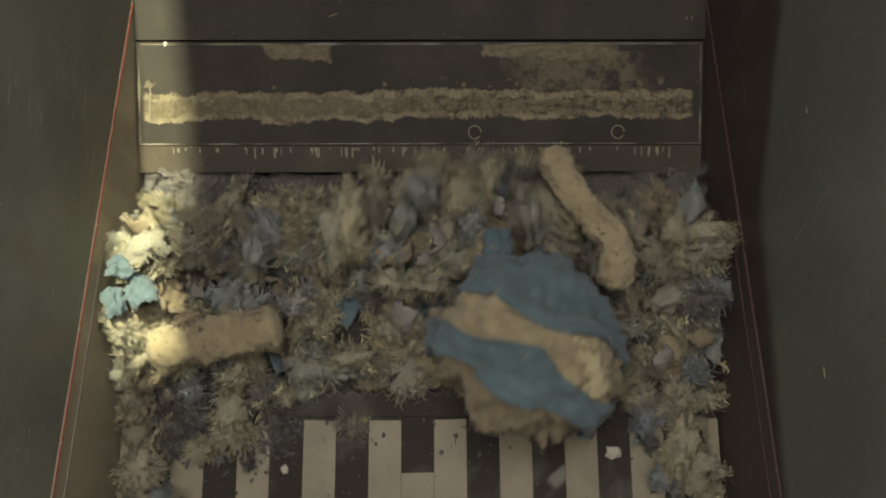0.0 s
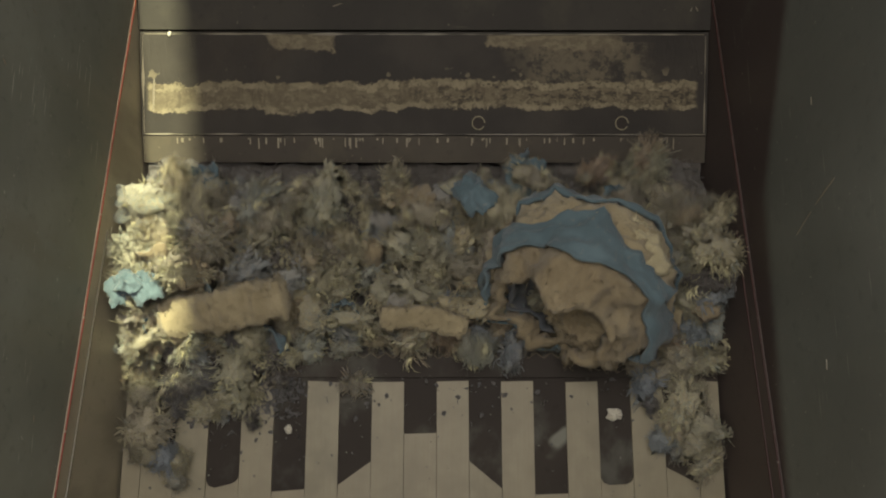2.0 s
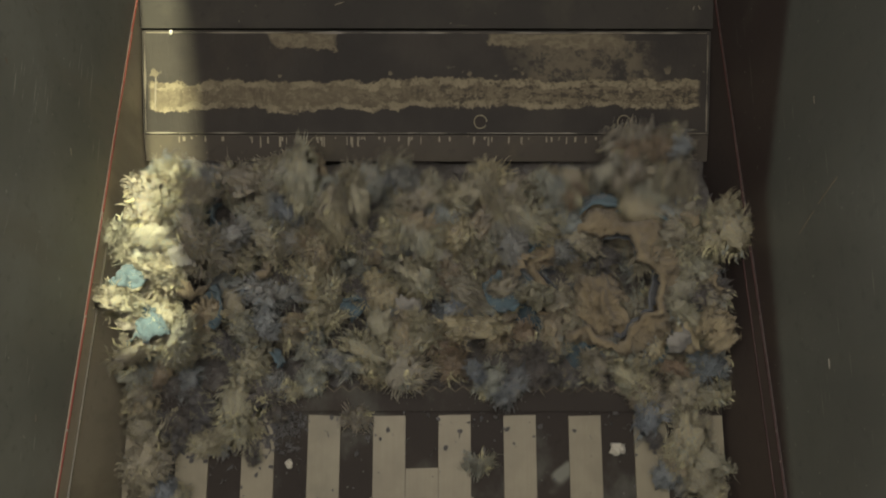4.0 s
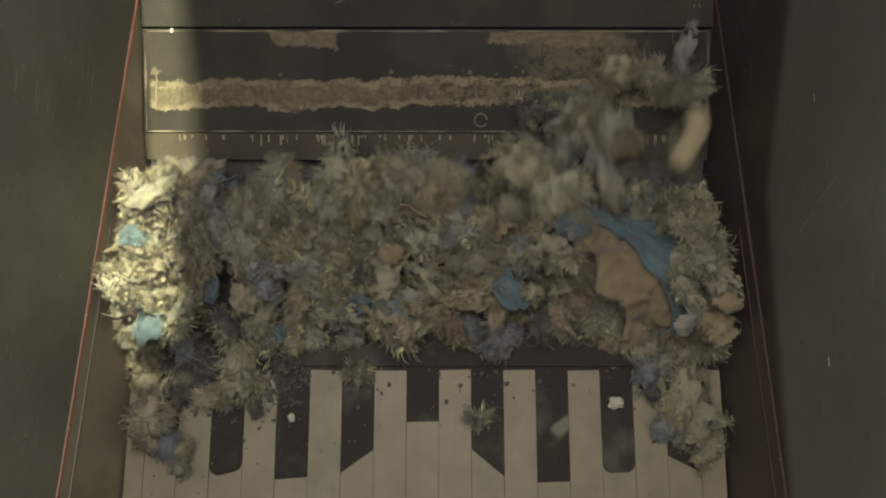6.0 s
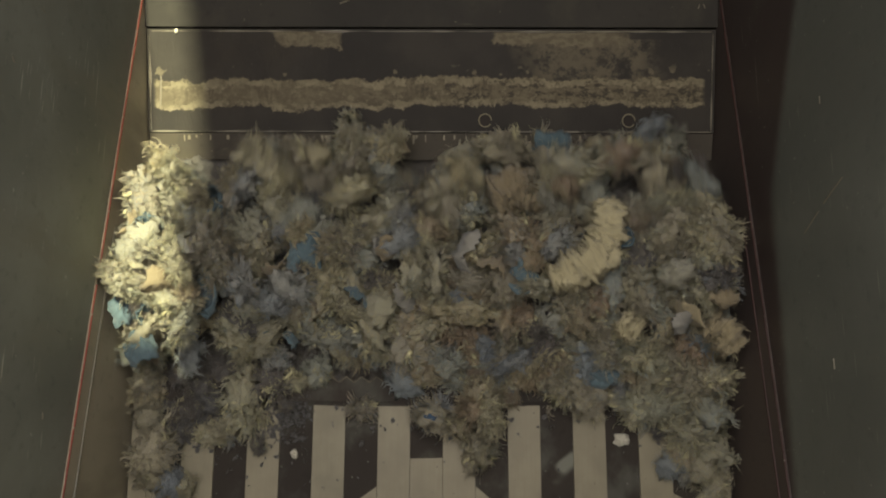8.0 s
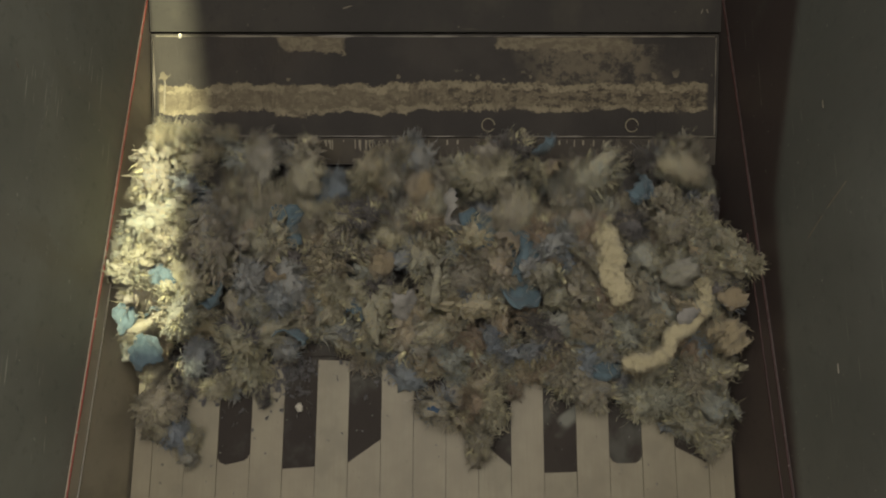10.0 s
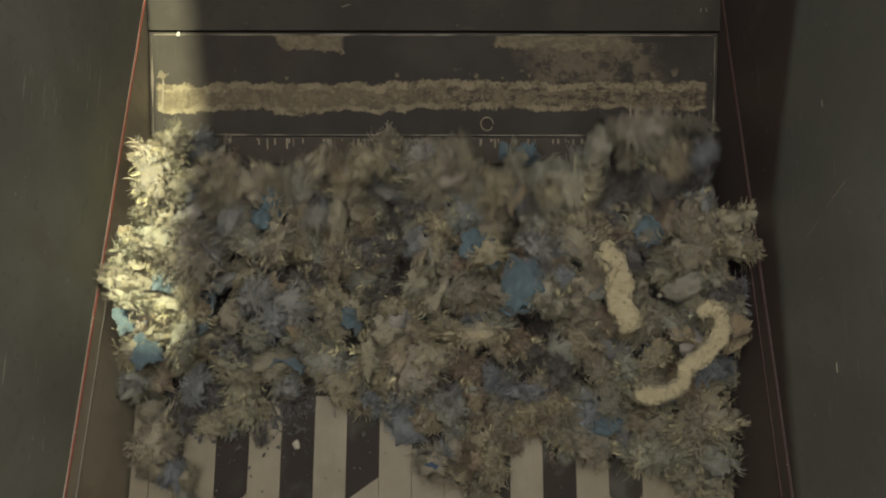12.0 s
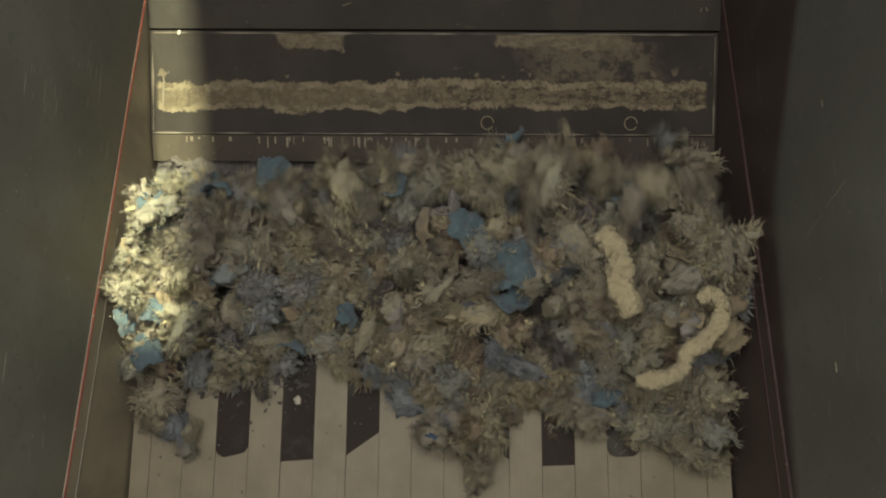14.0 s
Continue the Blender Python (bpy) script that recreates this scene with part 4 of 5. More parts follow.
# ---- what moves ----
# x, y on the ram, size, kind
EARLY = [(-0.69, 0.069, 0.7, "beige"), (-0.675, 0.04, 0.55, "dark"), (-0.672, -0.017, 0.9, "beige"), (-0.66, -0.03, 0.6, "wisp"), (-0.598, -0.095, 0.62, "wisp"), (-0.448, 0.125, 1.0, "beige"),
         (-0.47, 0.10, 0.6, "dark"), (-0.40, 0.15, 0.8, "dark"), (-0.532, 0.031, 0.75, "beige"), (-0.50, 0.025, 0.5, "blue"), (-0.419, 0.003, 0.38, "dark"), (-0.70, 0.13, 0.6, "beige"), (-0.70, 0.175, 0.7, "beige"),
         (-0.685, 0.215, 0.8, "beige"), (-0.62, 0.17, 0.6, "dark"), (-0.35, 0.165, 0.6, "wisp"), (-0.28, 0.18, 0.6, "beige"), (-0.56, 0.14, 0.6, "dark"), (-0.19, 0.19, 0.5, "wisp"), (0.36, 0.185, 0.5, "dark"),
         (0.554, 0.097, 0.7, "blue"), (0.59, 0.12, 0.7, "beige"), (0.641, 0.042, 0.9, "beige"), (0.66, 0.08, 0.7, "wisp"), (0.587, -0.042, 0.6, "blue"), (0.62, -0.02, 0.6, "beige"), (0.68, -0.012, 0.85, "beige"),
         (0.641, 0.166, 0.9, "beige"), (0.60, 0.20, 0.8, "wisp"), (0.69, 0.278, 0.9, "beige"), (0.673, 0.222, 0.9, "beige"), (0.545, 0.15, 0.7, "beige"), (0.69, -0.095, 0.6, "wisp"), (0.64, -0.06, 0.5, "blue"), (0.56, 0.04, 0.55, "dark"), (0.70, 0.15, 0.8, "wisp"),
         (-0.63, -0.085, 0.7, "blue"), (-0.62, 0.03, 0.6, "dark"), (-0.665, -0.075, 0.7, "beige"), (-0.60, 0.085, 0.6, "dark"), (-0.545, 0.105, 0.6, "dark"), (-0.49, 0.055, 0.55, "beige"), (-0.36, 0.10, 0.5, "dark"),
         (-0.60, -0.135, 0.45, "beige"), (0.66, -0.05, 0.7, "beige")]
LATE = [(-0.034, 0.074), (0.008, -0.007), (0.117, -0.086), (0.131, -0.020), (0.186, 0.020), (0.270, 0.088), (0.339, 0.061), (0.406, 0.020), (0.463, 0.074), (0.530, 0.020), (0.596, -0.020),
        (0.665, -0.007), (-0.160, 0.157), (-0.230, 0.191), (-0.062, 0.143), (0.049, 0.088), (0.118, 0.061), (0.229, 0.074), (0.327, 0.129), (0.438, 0.129), (0.547, 0.088), (0.629, 0.074), (0.70, 0.102),
        (0.02, 0.14), (0.1, 0.13), (0.17, 0.1), (0.39, 0.1), (0.5, 0.13), (0.25, 0.15), (-0.1, 0.19)]


RIDE = [(0.0, 0.14), (6.4, 0.14), (6.6, 0.131), (7.0, 0.078), (7.4, 0.004), (7.6, 0.015), (8.2, 0.051), (10.3, 0.072), (10.6, 0.04), (11.0, -0.018), (11.3, -0.049), (11.6, -0.065), (12.5, -0.062), (13.0, -0.042), (13.5, -0.016), (14.0, 0.0)]


def ride_at(t):
    """How far the late clumps stand from their last place: they slip as the ram goes on beneath them."""
    return float(np.interp(t, [r[0] for r in RIDE], [r[1] for r in RIDE]))


def follow(t):
    """The heap's front: with the ram at first, later with the clumps that lie on it."""
    f = smooth(t, 6.0, 6.6)
    return ram_at(t) * (1 - f) + 0.8 * ride_at(t) * f


def smooth(t, a, b):
    f = max(0.0, min(1.0, (t - a) / (b - a)))
    return f * f * (3 - 2 * f)


def dip(x, y, t):
    """How far the heap is pressed down below the cushion."""
    f = smooth(t, 1.8, 2.8)
    return 0.15 * math.exp(-((x - 0.40 - 0.05 * f) ** 2 + (y - 0.34 - 0.02 * f) ** 2) / (0.045 - 0.025 * f)) * (1 - smooth(t, 5.8, 6.8))


def heap(x, y):
    """How high the heap stands."""
    bump = math.exp(-((y - 0.42) / 0.2) ** 2)
    side = max(0.0, min(1.0, (abs(x) - 0.42) / 0.28))
    return 0.045 + 0.12 * bump + 0.12 * side * bump


def aim(x, y, z, ax, ay, az, spin=0.0):
    """A pose whose own +Z points along (ax, ay, az)."""
    q = Vector((ax, ay, az)).to_track_quat("Z", "Y").to_matrix().to_4x4()
    return Matrix.Translation((x, y, z)) @ q @ pose(0, 0, 0, 0, 0, spin)


def riders(rnd):
    """Clumps that lie on the ram and go with it; later ones roll onto it about the middle of the clip."""
    for x, y, size, kind in EARLY:
        ob = clump(rnd, kind, size * 1.12)
        turn = [rnd.uniform(-20, 20), rnd.uniform(-20, 20), rnd.uniform(0, 360)]
        z = 0.012 + 0.035 * size + rnd.uniform(0, 0.012)
        hold = 1.0 if y < 0.19 else 0.5
        walk(ob, [(t, pose(x, y + hold * ram_at(t), z, *turn)) for t in BEAT])
    for x, y in LATE:
        for layer in range(2):
            ob = clump(rnd, rnd.choice(("beige", "beige", "beige", "big", "wisp", "tan", "blue")), 0.95)
            dx, dy = max(-0.69, min(0.69, x + rnd.gauss(0, 0.018))), y + rnd.gauss(0, 0.016)
            turn = [rnd.uniform(-40, 40), rnd.uniform(-40, 40), rnd.uniform(0, 360)]
            came = 6.25 + 0.5 * smooth(0.12 - y, 0.0, 0.2) + (0.2 if x > 0.2 else 0.0) + rnd.uniform(-0.15, 0.15)
            z1 = 0.035 + layer * 0.035 + rnd.uniform(0, 0.02)
            y0, z0 = 0.30 + rnd.uniform(0, 0.22), 0.0 + rnd.uniform(-0.03, 0.05)
            wob = rnd.uniform(0, 6)
            rows = []
            for t in BEAT:
                f = smooth(t, came - 0.55, came + 0.15)
                yy = (y0 + 0.03 * math.sin(t * 2.1 + wob)) * (1 - f) + (dy + ride_at(t)) * f
                zz = (z0 + 0.025 * math.sin(t * 2.7 + wob)) * (1 - f) + z1 * f + 0.07 * math.sin(math.pi * f) - dip(dx, yy, t) * (1 - f)
                rows.append((t, pose(dx, yy, zz, turn[0] + 120 * f, turn[1], turn[2])))
            walk(ob, rows)


def slow_heap(rnd):
    """The heap between ram and churn: it heaves, follows the ram a little and grows."""
    for k in range(165):
        x = -0.705 + 1.41 * ((k * 0.618034) % 1.0)
        y = 0.19 + 0.35 * ((k + 0.5) / 165) + rnd.gauss(0, 0.02)
        ob = clump(rnd)
        z = heap(x, y) * rnd.uniform(0.45, 1.0)
        if rnd.random() < 0.16 and y < 0.4:
            z -= 0.03
        ph = [rnd.uniform(0, 6.28) for _ in range(4)]
        turn = [rnd.uniform(0, 360) for _ in range(3)]
        calm = 0.35 + 0.65 * smooth(y, 0.22, 0.5)
        pull = 0.75 * (1 - smooth(y, 0.18, 0.5))
        roll = rnd.uniform(-26, -6) * calm
        rows = []
        for t in BEAT:
            wild = calm * (1.0 - 0.6 * smooth(t, 6.5, 9.5) * (1 - smooth(y, 0.36, 0.52)))
            grow = 0.055 * smooth(t, 5.0, 8.0) * (1 if abs(x) < 0.6 else 0.6)
            xx = x + wild * 0.03 * math.sin(0.9 * t + ph[0]) + 0.015 * math.sin(0.37 * t + ph[3])
            yy = y + wild * 0.05 * math.sin(1.5 * t + ph[1]) + pull * follow(t) - 0.03 * smooth(t, 5.5, 7.5)
            zz = z + grow + wild * 0.032 * math.sin(2.3 * t + ph[2]) - dip(xx, yy, t)
            rows.append((t, pose(max(-0.705, min(0.705, xx)), yy, zz, turn[0] + roll * t + 16 * wild * math.sin(1.9 * t + ph[2]), turn[1], turn[2])))
        walk(ob, rows)


# how far back the thrown clumps reach: seconds, then y beside the left wall, left of the middle, right of it, beside the right wall
REACH = [(0.0, .56, .56, .72, .58), (0.4, .62, .56, .78, .57), (0.9, .60, .56, .70, .57), (1.6, .62, .58, .65, .62), (2.1, .62, .58, .64, .70), (2.4, .62, .58, .66, .93), (3.0, .70, .70, .66, .88), (3.6, .66, .66, .66, .74), (5.3, .62, .58, .58, .60),
         (5.8, .62, .60, .74, .88), (6.1, .64, .63, .70, 1.0), (6.5, .64, .68, .66, .78), (6.9, .68, .72, .65, .66), (7.5, .62, .70, .67, .74), (8.2, .62, .71, .74, .75), (9.5, .72, .68, .70, .72), (10.3, .88, .67, .69, .71),
         (10.6, .84, .67, .70, .72), (11.0, .82, .68, .71, .83), (11.5, .74, .70, .72, .78), (12.5, .71, .67, .69, .75), (13.2, .70, .66, .68, .72), (14.0, .59, .62, .71, .70)]


def reach(x, t):
    at = [float(np.interp(t, [r[0] for r in REACH], [r[k] for r in REACH])) for k in range(1, 5)]
    return float(np.interp(x, (-0.62, -0.3, 0.22, 0.55), at))


def churn(rnd):
    """Clumps that the rotor throws round and round at the back."""
    step = 0.2
    times = [k * step for k in range(71)]
    for k in range(128):
        ob = clump(rnd, rnd.choices(list(KINDS), (26, 8, 18, 12, 6, 22, 3, 14))[0])
        x = -0.68 + 1.36 * ((k * 0.618034 + 0.3) % 1.0)
        zc, b = rnd.uniform(0.02, 0.12), rnd.uniform(0.06, 0.13)
        speed = rnd.uniform(2.8, 5.6)
        ph, ph2 = rnd.uniform(0, 6.28), rnd.uniform(0, 6.28)
        turn = [rnd.uniform(0, 360) for _ in range(3)]
        spin = rnd.uniform(90, 290)
        share, low = rnd.uniform(0.66, 1.06), rnd.uniform(0.42, 0.50)
        rows = []
        for t in times:
            th = ph + speed * t + 0.5 * math.sin(0.7 * t + ph2)
            xx = x + 0.05 * math.sin(0.6 * t + ph) + 0.03 * math.sin(1.7 * t + ph2)
            far = reach(xx, t) - low
            yy = low + far * share * (0.5 + 0.5 * math.cos(th))
            zz = zc + b * math.sin(th) + 0.02 * smooth(t, 5, 8) - dip(xx, yy, t)
            if yy > 0.66:
                zz = max(zz, 0.075 + (yy - 0.66) * 0.4)
            rows.append((t, pose(max(-0.65, min(0.65, xx)), min(yy, 0.98), min(zz, 0.30), turn[0] + spin * t, turn[1] + 20 * math.sin(t + ph), turn[2])))
        walk(ob, rows)


def wall_pile(rnd):
    """Clumps heaped against the side walls; they creep back and forth with the heap."""
    for k in range(34):
        left = k < 24
        x = rnd.uniform(-0.70, -0.57) if left else rnd.uniform(0.60, 0.69)
        share = (k % 24 + 0.5) / 24 if left else (k - 23.5) / 10
        ob = clump(rnd, rnd.choices(("beige", "big", "rag", "blue", "wisp"), (10, 5, 3, 2, 2))[0], 0.85)
        z = 0.19 + rnd.uniform(0.0, 0.07)
        turn = [rnd.uniform(0, 360) for _ in range(3)]
        ph = rnd.uniform(0, 6.28)
        rows = []
        for t in BEAT:
            top = min(reach(x, t) - 0.03, 0.70) if left else 0.56
            yy = 0.20 + 0.5 * follow(t) * (1 - share) + (top - 0.20) * share + 0.012 * math.sin(1.1 * t + ph)
            rise = 0.5 + 0.5 * smooth(t, 1.5, 6.0) if not left else 0.62 + (0.03 if x < -0.65 else -0.2) + (0.35 if x < -0.65 else 0.58) * smooth(t, 1.8, 5.0)
            zz = (z + 0.012 * math.sin(1.7 * t + ph)) * rise - 0.07 * smooth(share, 0.75, 1.0) + 0.05 * smooth(yy, 0.62, 0.72)
            rows.append((t, pose(x + 0.008 * math.sin(0.8 * t + ph), yy, zz, turn[0] + 9 * math.sin(0.9 * t + ph), turn[1], turn[2])))
        walk(ob, rows)


def big_pieces():
    deep = -0.30
    walk(CUSHION, [(0.0, aim(0.235, 0.185, 0.215, -0.5, -0.8, -0.12, 72)), (0.4, aim(0.29, 0.245, 0.21, -0.55, -0.8, 0.0, 76)), (0.8, aim(0.33, 0.265, 0.21, -0.6, -0.8, 0.15, 80)),
                   (1.2, aim(0.345, 0.305, 0.20, -0.6, -0.75, 0.25, 84)), (1.5, aim(0.39, 0.315, 0.20, -0.6, -0.7, 0.40, 86)), (2.0, aim(0.365, 0.325, 0.175, -0.5, -0.75, 0.42, 86)),
                   (2.4, aim(0.44, 0.38, 0.06, -0.25, -0.3, 0.9, 80)), (3.0, aim(0.455, 0.36, 0.02, -0.2, -0.2, 0.9, 76)), (3.4, aim(0.46, 0.36, 0.02, -0.2, -0.2, 0.9, 74)),
                   (4.4, aim(0.46, 0.36, 0.02, -0.4, -0.3, 1, 72)), (5.3, aim(0.475, 0.362, -0.015, -0.6, -0.45, 0.8, 70)), (5.9, aim(0.485, 0.375, -0.03, -0.75, -0.5, 0.6, 70)),
                   (6.2, aim(0.49, 0.375, -0.05, -0.8, -0.5, 0.4, 70)), (6.5, aim(0.49, 0.36, -0.08, -0.8, -0.5, 0.3, 70)), (6.9, aim(0.49, 0.40, deep, -0.8, -0.5, 0.2, 70)), (14.0, aim(0.49, 0.40, deep, -0.8, -0.5, 0.2, 70))])
    walk(LOG, [(0.0, pose(-0.477, 0.225, 0.17, 0, 0, 3)), (0.8, pose(-0.468, 0.24, 0.17, 8, 0, 2)), (1.5, pose(-0.458, 0.265, 0.165, 14, 0, 2)), (2.0, pose(-0.47, 0.275, 0.15, 20, 0, 4)), (2.3, pose(-0.46, 0.32, 0.06, 40, 0, 6)),
               (2.6, pose(-0.45, 0.40, deep, 80, 0, 6)), (14.0, pose(-0.45, 0.40, deep, 80, 0, 6))])
    walk(LOG2, [(0.0, pose(-0.02, 0.20, 0.06, 0, 0, -12)), (1.0, pose(-0.01, 0.235, 0.14, 6, 0, -8)), (1.5, pose(-0.006, 0.246, 0.15, 10, 0, -4)), (2.1, pose(0.0, 0.26, 0.13, 20, 0, 0)), (2.5, pose(0.02, 0.34, 0.0, 50, 0, 0)),
                (2.9, pose(0.02, 0.42, deep, 70, 0, 0)), (14.0, pose(0.02, 0.42, deep, 70, 0, 0))])
    walk(TWIST, [(0.0, pose(0.37, 0.50, 0.25, 0, 0, 0)), (0.3, pose(0.37, 0.52, 0.25, -12, 0, 6)), (0.6, pose(0.36, 0.56, 0.16, -30, 0, 12)), (1.0, pose(0.36, 0.5, -0.05, -70, 0, 12)), (1.3, pose(0.36, 0.44, deep, -90, 0, 12)),
                 (14.0, pose(0.36, 0.44, deep, -90, 0, 12))])
    walk(CHUNK, [(0.0, pose(0.38, 0.46, deep, 60, 0, -20)), (5.9, pose(0.38, 0.46, deep, 60, 0, -20)), (6.25, pose(0.38, 0.60, 0.12, 30, 0, -14)), (6.5, pose(0.387, 0.55, 0.26, 10, 0, -8)), (6.9, pose(0.40, 0.46, 0.25, 4, 0, -4)),
                 (7.5, pose(0.408, 0.394, 0.25, 0, 0, 0)), (8.2, pose(0.385, 0.44, 0.25, -4, 0, 2)), (8.8, pose(0.38, 0.46, 0.16, -20, 0, 6)), (9.4, pose(0.38, 0.46, deep, -60, 0, 6)), (14.0, pose(0.38, 0.46, deep, -60, 0, 6))])
    walk(THROWN, [(0.0, pose(0.60, 0.5, deep, 0, 0, 0)), (5.7, pose(0.60, 0.5, deep, 0, 0, 0)), (6.0, pose(0.66, 0.70, 0.16, -10, 0, -10)), (6.2, pose(0.668, 0.765, 0.24, 0, 0, -6)), (6.5, pose(0.673, 0.76, 0.25, 4, 0, 0)),
                  (6.9, pose(0.655, 0.71, 0.22, 8, 0, 30)), (7.3, pose(0.62, 0.58, 0.05, 30, 0, 60)), (7.7, pose(0.6, 0.5, deep, 60, 0, 60)), (14.0, pose(0.6, 0.5, deep, 60, 0, 60))])

    def surfacing(ob, born, rows, x, y):
        walk(ob, [(0.0, pose(x, y, deep)), (born - 0.9, pose(x, y, deep)), (born - 0.3, pose(x, y, 0.08)), *rows])
    surfacing(HOOK, 9.6, [(9.9, pose(0.545, 0.26, 0.20)), (10.3, pose(0.547, 0.212, 0.27)), (11.0, pose(0.55, 0.219, 0.275)), (11.7, pose(0.56, 0.175, 0.275)), (12.5, pose(0.566, 0.155, 0.27)), (13.2, pose(0.568, 0.17, 0.27)), (14.0, pose(0.568, 0.192, 0.27))], 0.54, 0.40)
    surfacing(SLIP, 9.4, [(9.8, pose(0.42, 0.40, 0.20)), (10.3, pose(0.42, 0.38, 0.24)), (11.0, pose(0.425, 0.366, 0.245)), (11.7, pose(0.43, 0.33, 0.245)), (12.5, pose(0.436, 0.311, 0.245)), (13.2, pose(0.436, 0.33, 0.245)), (14.0, pose(0.436, 0.352, 0.245))], 0.42, 0.46)
    surfacing(NUB, 6.9, [(7.0, pose(0.46, 0.23, 0.20)), (7.5, pose(0.466, 0.205, 0.225)), (8.2, pose(0.46, 0.23, 0.225)), (9.0, pose(0.46, 0.25, 0.15)), (9.6, pose(0.46, 0.3, deep)), (14.0, pose(0.46, 0.3, deep))], 0.46, 0.34)
    walk(KNOB, [(0.0, pose(0.69, 0.30, 0.02)), (2.2, pose(0.69, 0.28, 0.05)), (2.7, pose(0.68, 0.22, 0.17)), (3.0, pose(0.675, 0.215, 0.19)), (6.5, pose(0.675, 0.225, 0.19)), (7.5, pose(0.68, 0.205, 0.20)), (11.0, pose(0.68, 0.22, 0.20)), (14.0, pose(0.68, 0.218, 0.20))])
    surfacing(BUFF, 7.2, [(7.3, pose(0.19, 0.64, 0.16, 20)), (7.5, pose(0.20, 0.60, 0.22, 0)), (7.8, pose(0.21, 0.56, 0.2, -20)), (8.2, pose(0.22, 0.54, 0.10, -50)), (8.7, pose(0.22, 0.5, deep, -80)), (14.0, pose(0.22, 0.5, deep, -80))], 0.2, 0.52)

    # scraps on the heap
    def drift(ob, rows, z, tilt=(0, 0, 0)):
        walk(ob, [(t, pose(x, y, z, *tilt)) for t, x, y in rows])
    drift(S_LIT, [(0.0, -0.642, 0.341), (1.5, -0.643, 0.339), (3.0, -0.621, 0.261), (6.5, -0.639, 0.211), (7.5, -0.658, 0.178), (11.0, -0.652, 0.18), (14.0, -0.648, 0.172)], 0.255, (-18, 8, 30))
    drift(S_LIT2, [(0.0, -0.68, 0.39), (3.0, -0.665, 0.32), (6.5, -0.67, 0.45), (7.5, -0.655, 0.47), (10.5, -0.61, 0.335), (12.5, -0.60, 0.331), (14.0, -0.62, 0.26)], 0.272, (10, 20, 80))
    walk(S_LIT3, [(0.0, pose(-0.66, 0.5, deep)), (12.0, pose(-0.66, 0.55, deep)), (12.4, pose(-0.66, 0.62, 0.1)), (12.7, pose(-0.645, 0.66, 0.29, 30)), (13.2, pose(-0.645, 0.57, 0.29, 10)), (14.0, pose(-0.645, 0.49, 0.285, 0, 6, -10))])
    drift(S_LIT4, [(0.0, -0.69, 0.31), (5.5, -0.69, 0.30), (7.5, -0.695, 0.26), (11.0, -0.69, 0.25), (14.0, -0.685, 0.24)], 0.25, (0, 30, 10))
    walk(S_MID, [(0.0, pose(0.20, 0.45, 0.17, 0, 20, 0)), (0.4, pose(0.24, 0.50, 0.2, 20, 20, 0)), (0.8, pose(0.27, 0.53, 0.24, 40, 10, 20)), (1.2, pose(0.15, 0.50, 0.22, 30, 0, 30)), (1.5, pose(0.05, 0.46, 0.21, 10, 0, 40)), (2.0, pose(0.12, 0.55, 0.23, -10, 0, 40)), (2.5, pose(0.1, 0.52, 0.02, -40, 0, 30)), (3.2, pose(0.0, 0.47, -0.12, -40, 0, 10)), (5.2, pose(-0.29, 0.47, -0.12)), (6.0, pose(-0.29, 0.45, 0.02)), (6.8, pose(-0.29, 0.42, 0.19)), (7.5, pose(-0.292, 0.394, 0.222)), (8.2, pose(-0.30, 0.40, 0.222, 5)), (11.0, pose(-0.383, 0.505, 0.225, 10)), (12.5, pose(-0.396, 0.52, 0.225, 10)), (14.0, pose(-0.387, 0.58, 0.22, 20))])
    walk(S_MID2, [(0.0, pose(0.11, 0.5, -0.05)), (9.0, pose(0.11, 0.5, -0.02)), (9.8, pose(0.11, 0.48, 0.18)), (11.0, pose(0.116, 0.461, 0.24)), (12.5, pose(0.117, 0.405, 0.24)), (14.0, pose(0.089, 0.462, 0.24))])
    walk(S_MID3, [(0.0, pose(0.2, 0.45, -0.05)), (9.0, pose(0.2, 0.45, -0.02)), (9.8, pose(0.21, 0.43, 0.18)), (11.0, pose(0.223, 0.40, 0.225, -10)), (12.5, pose(0.216, 0.331, 0.225, -10)), (14.0, pose(0.196, 0.388, 0.225, -10))])
    walk(S_RAM, [(0.0, pose(0.41, 0.36, 0.0)), (6.2, pose(0.41, 0.34, 0.0)), (6.8, pose(0.41, 0.16, 0.13)), (7.25, pose(0.415, 0.06, 0.12)), *[(t, pose(0.42, 0.075 + ride_at(t), 0.125)) for t in BEAT if t >= 7.5]])
    walk(S_NAVY, [(0.0, pose(0.02, 0.34, 0.0)), (5.75, pose(0.02, 0.34, 0.0)), (6.25, pose(0.01, 0.16, 0.12)), *[(t, pose(0.005, -0.022 + ride_at(t), 0.115)) for t in BEAT if t >= 6.5]])
    walk(TUFT, [(t, pose(-0.172, 0.092 + ram_at(t), 0.018)) for t in BEAT])
    walk(BURST, [(0.0, pose(0.10, 0.35, 0.02)), (1.75, pose(0.11, 0.32, 0.02)), (2.1, pose(0.13, 0.12, 0.16, 40)), *[(t, pose(0.134, -0.018 + ram_at(t), 0.018, 60)) for t in BEAT if t >= 2.4]])
    walk(CHIP, [(t, pose(0.478, 0.018 + ram_at(t), 0.02)) for t in BEAT])
    walk(CHIP2, [(t, pose(-0.335, -0.018 + ram_at(t), 0.012, 0, 0, 20)) for t in BEAT])


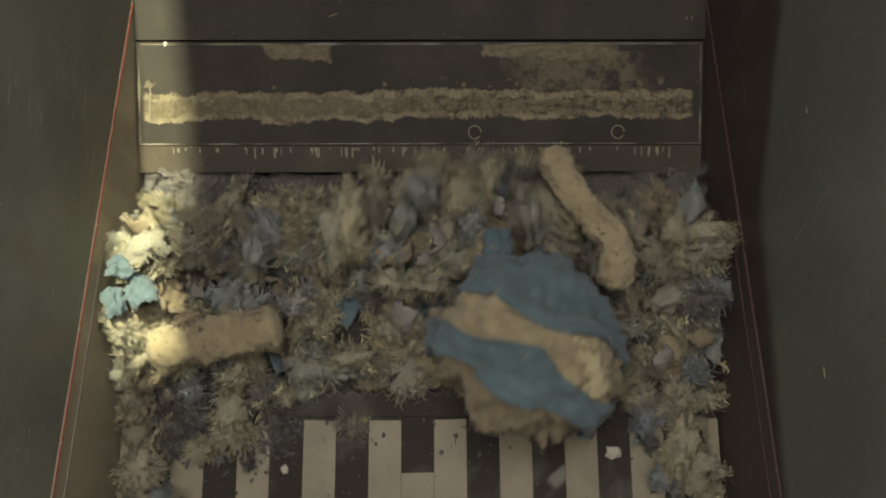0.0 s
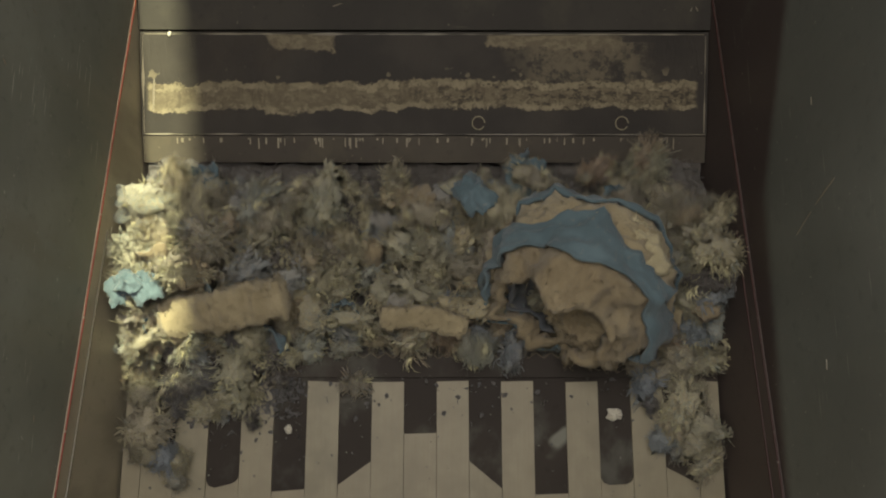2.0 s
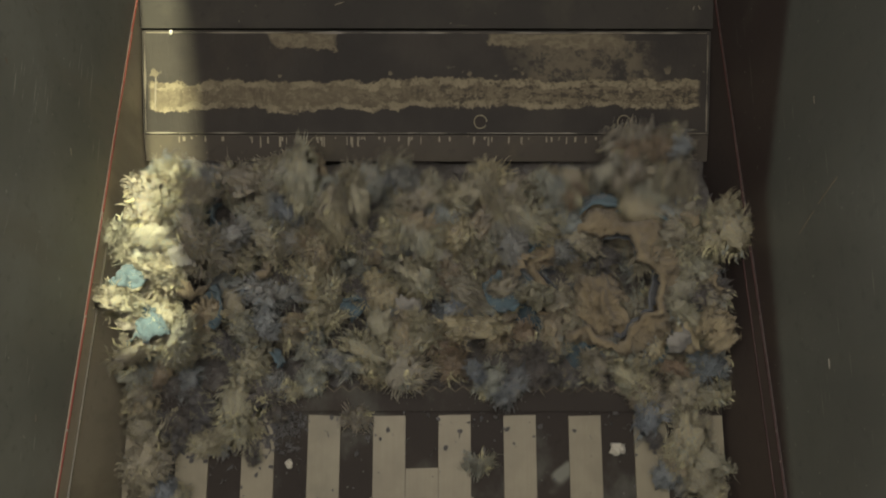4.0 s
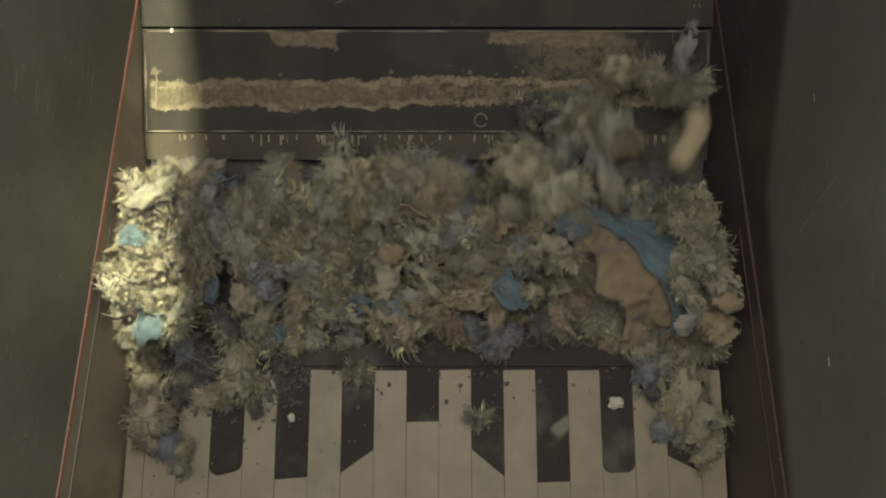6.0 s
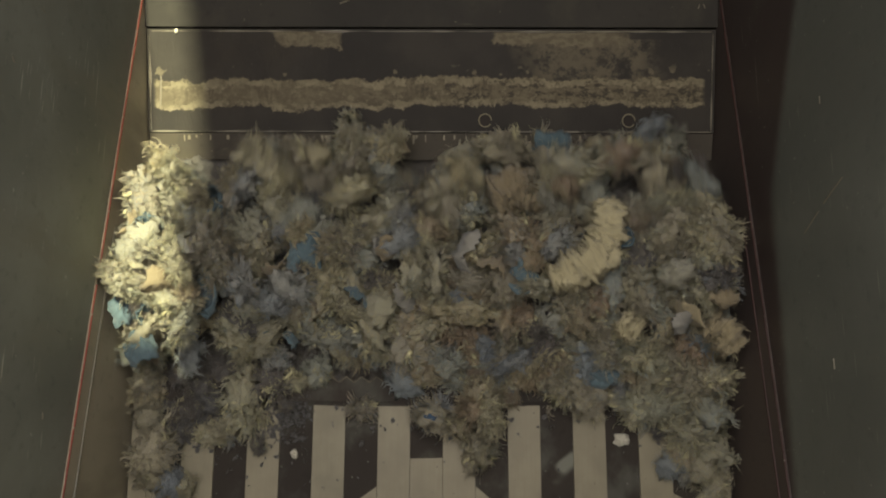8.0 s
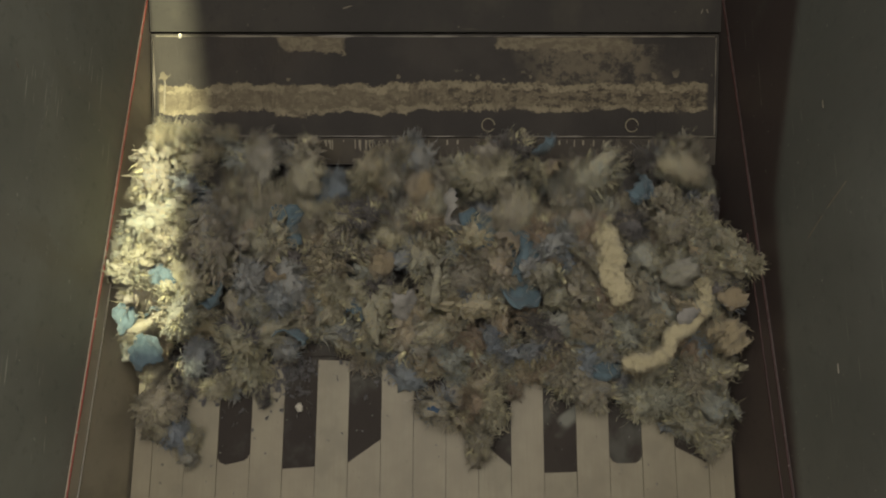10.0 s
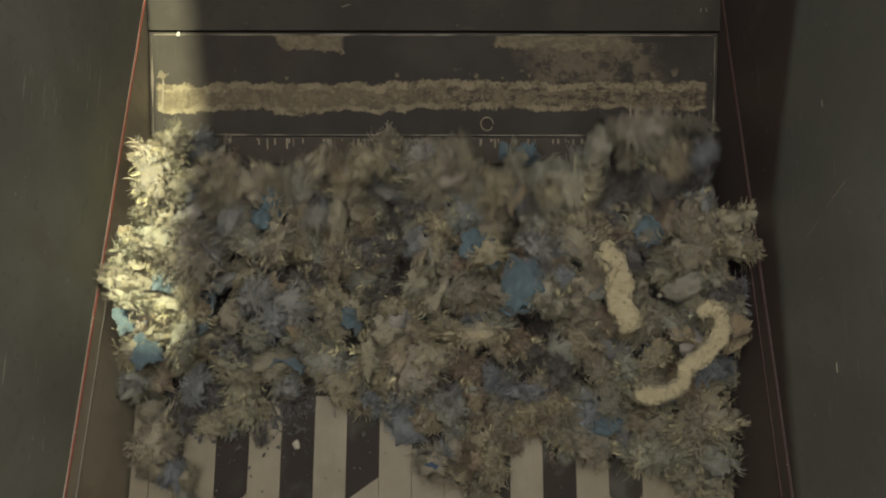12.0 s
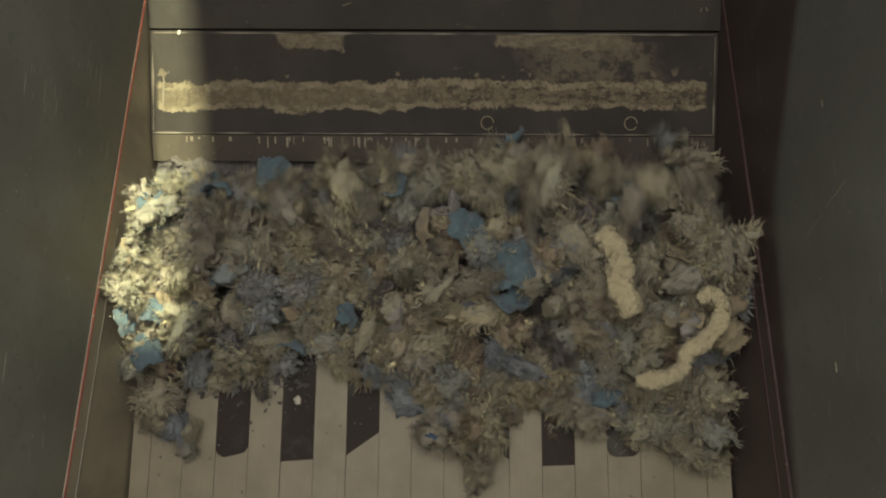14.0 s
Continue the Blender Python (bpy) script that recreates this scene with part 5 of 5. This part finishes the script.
def motions():
    rnd = random.Random(2024)
    walk(RAM_OB, [(t, pose(0, ram_at(t), 0)) for t in BEAT])
    walk(CRUMBS, [(t, pose(0, ram_at(t), 0)) for t in BEAT])
    walk(ROTOR, [(k * 0.2, pose(0, 0.44, -0.36, 66 * k)) for k in range(71)])
    riders(rnd)
    slow_heap(rnd)
    churn(rnd)
    wall_pile(random.Random(41))
    big_pieces()


motions()
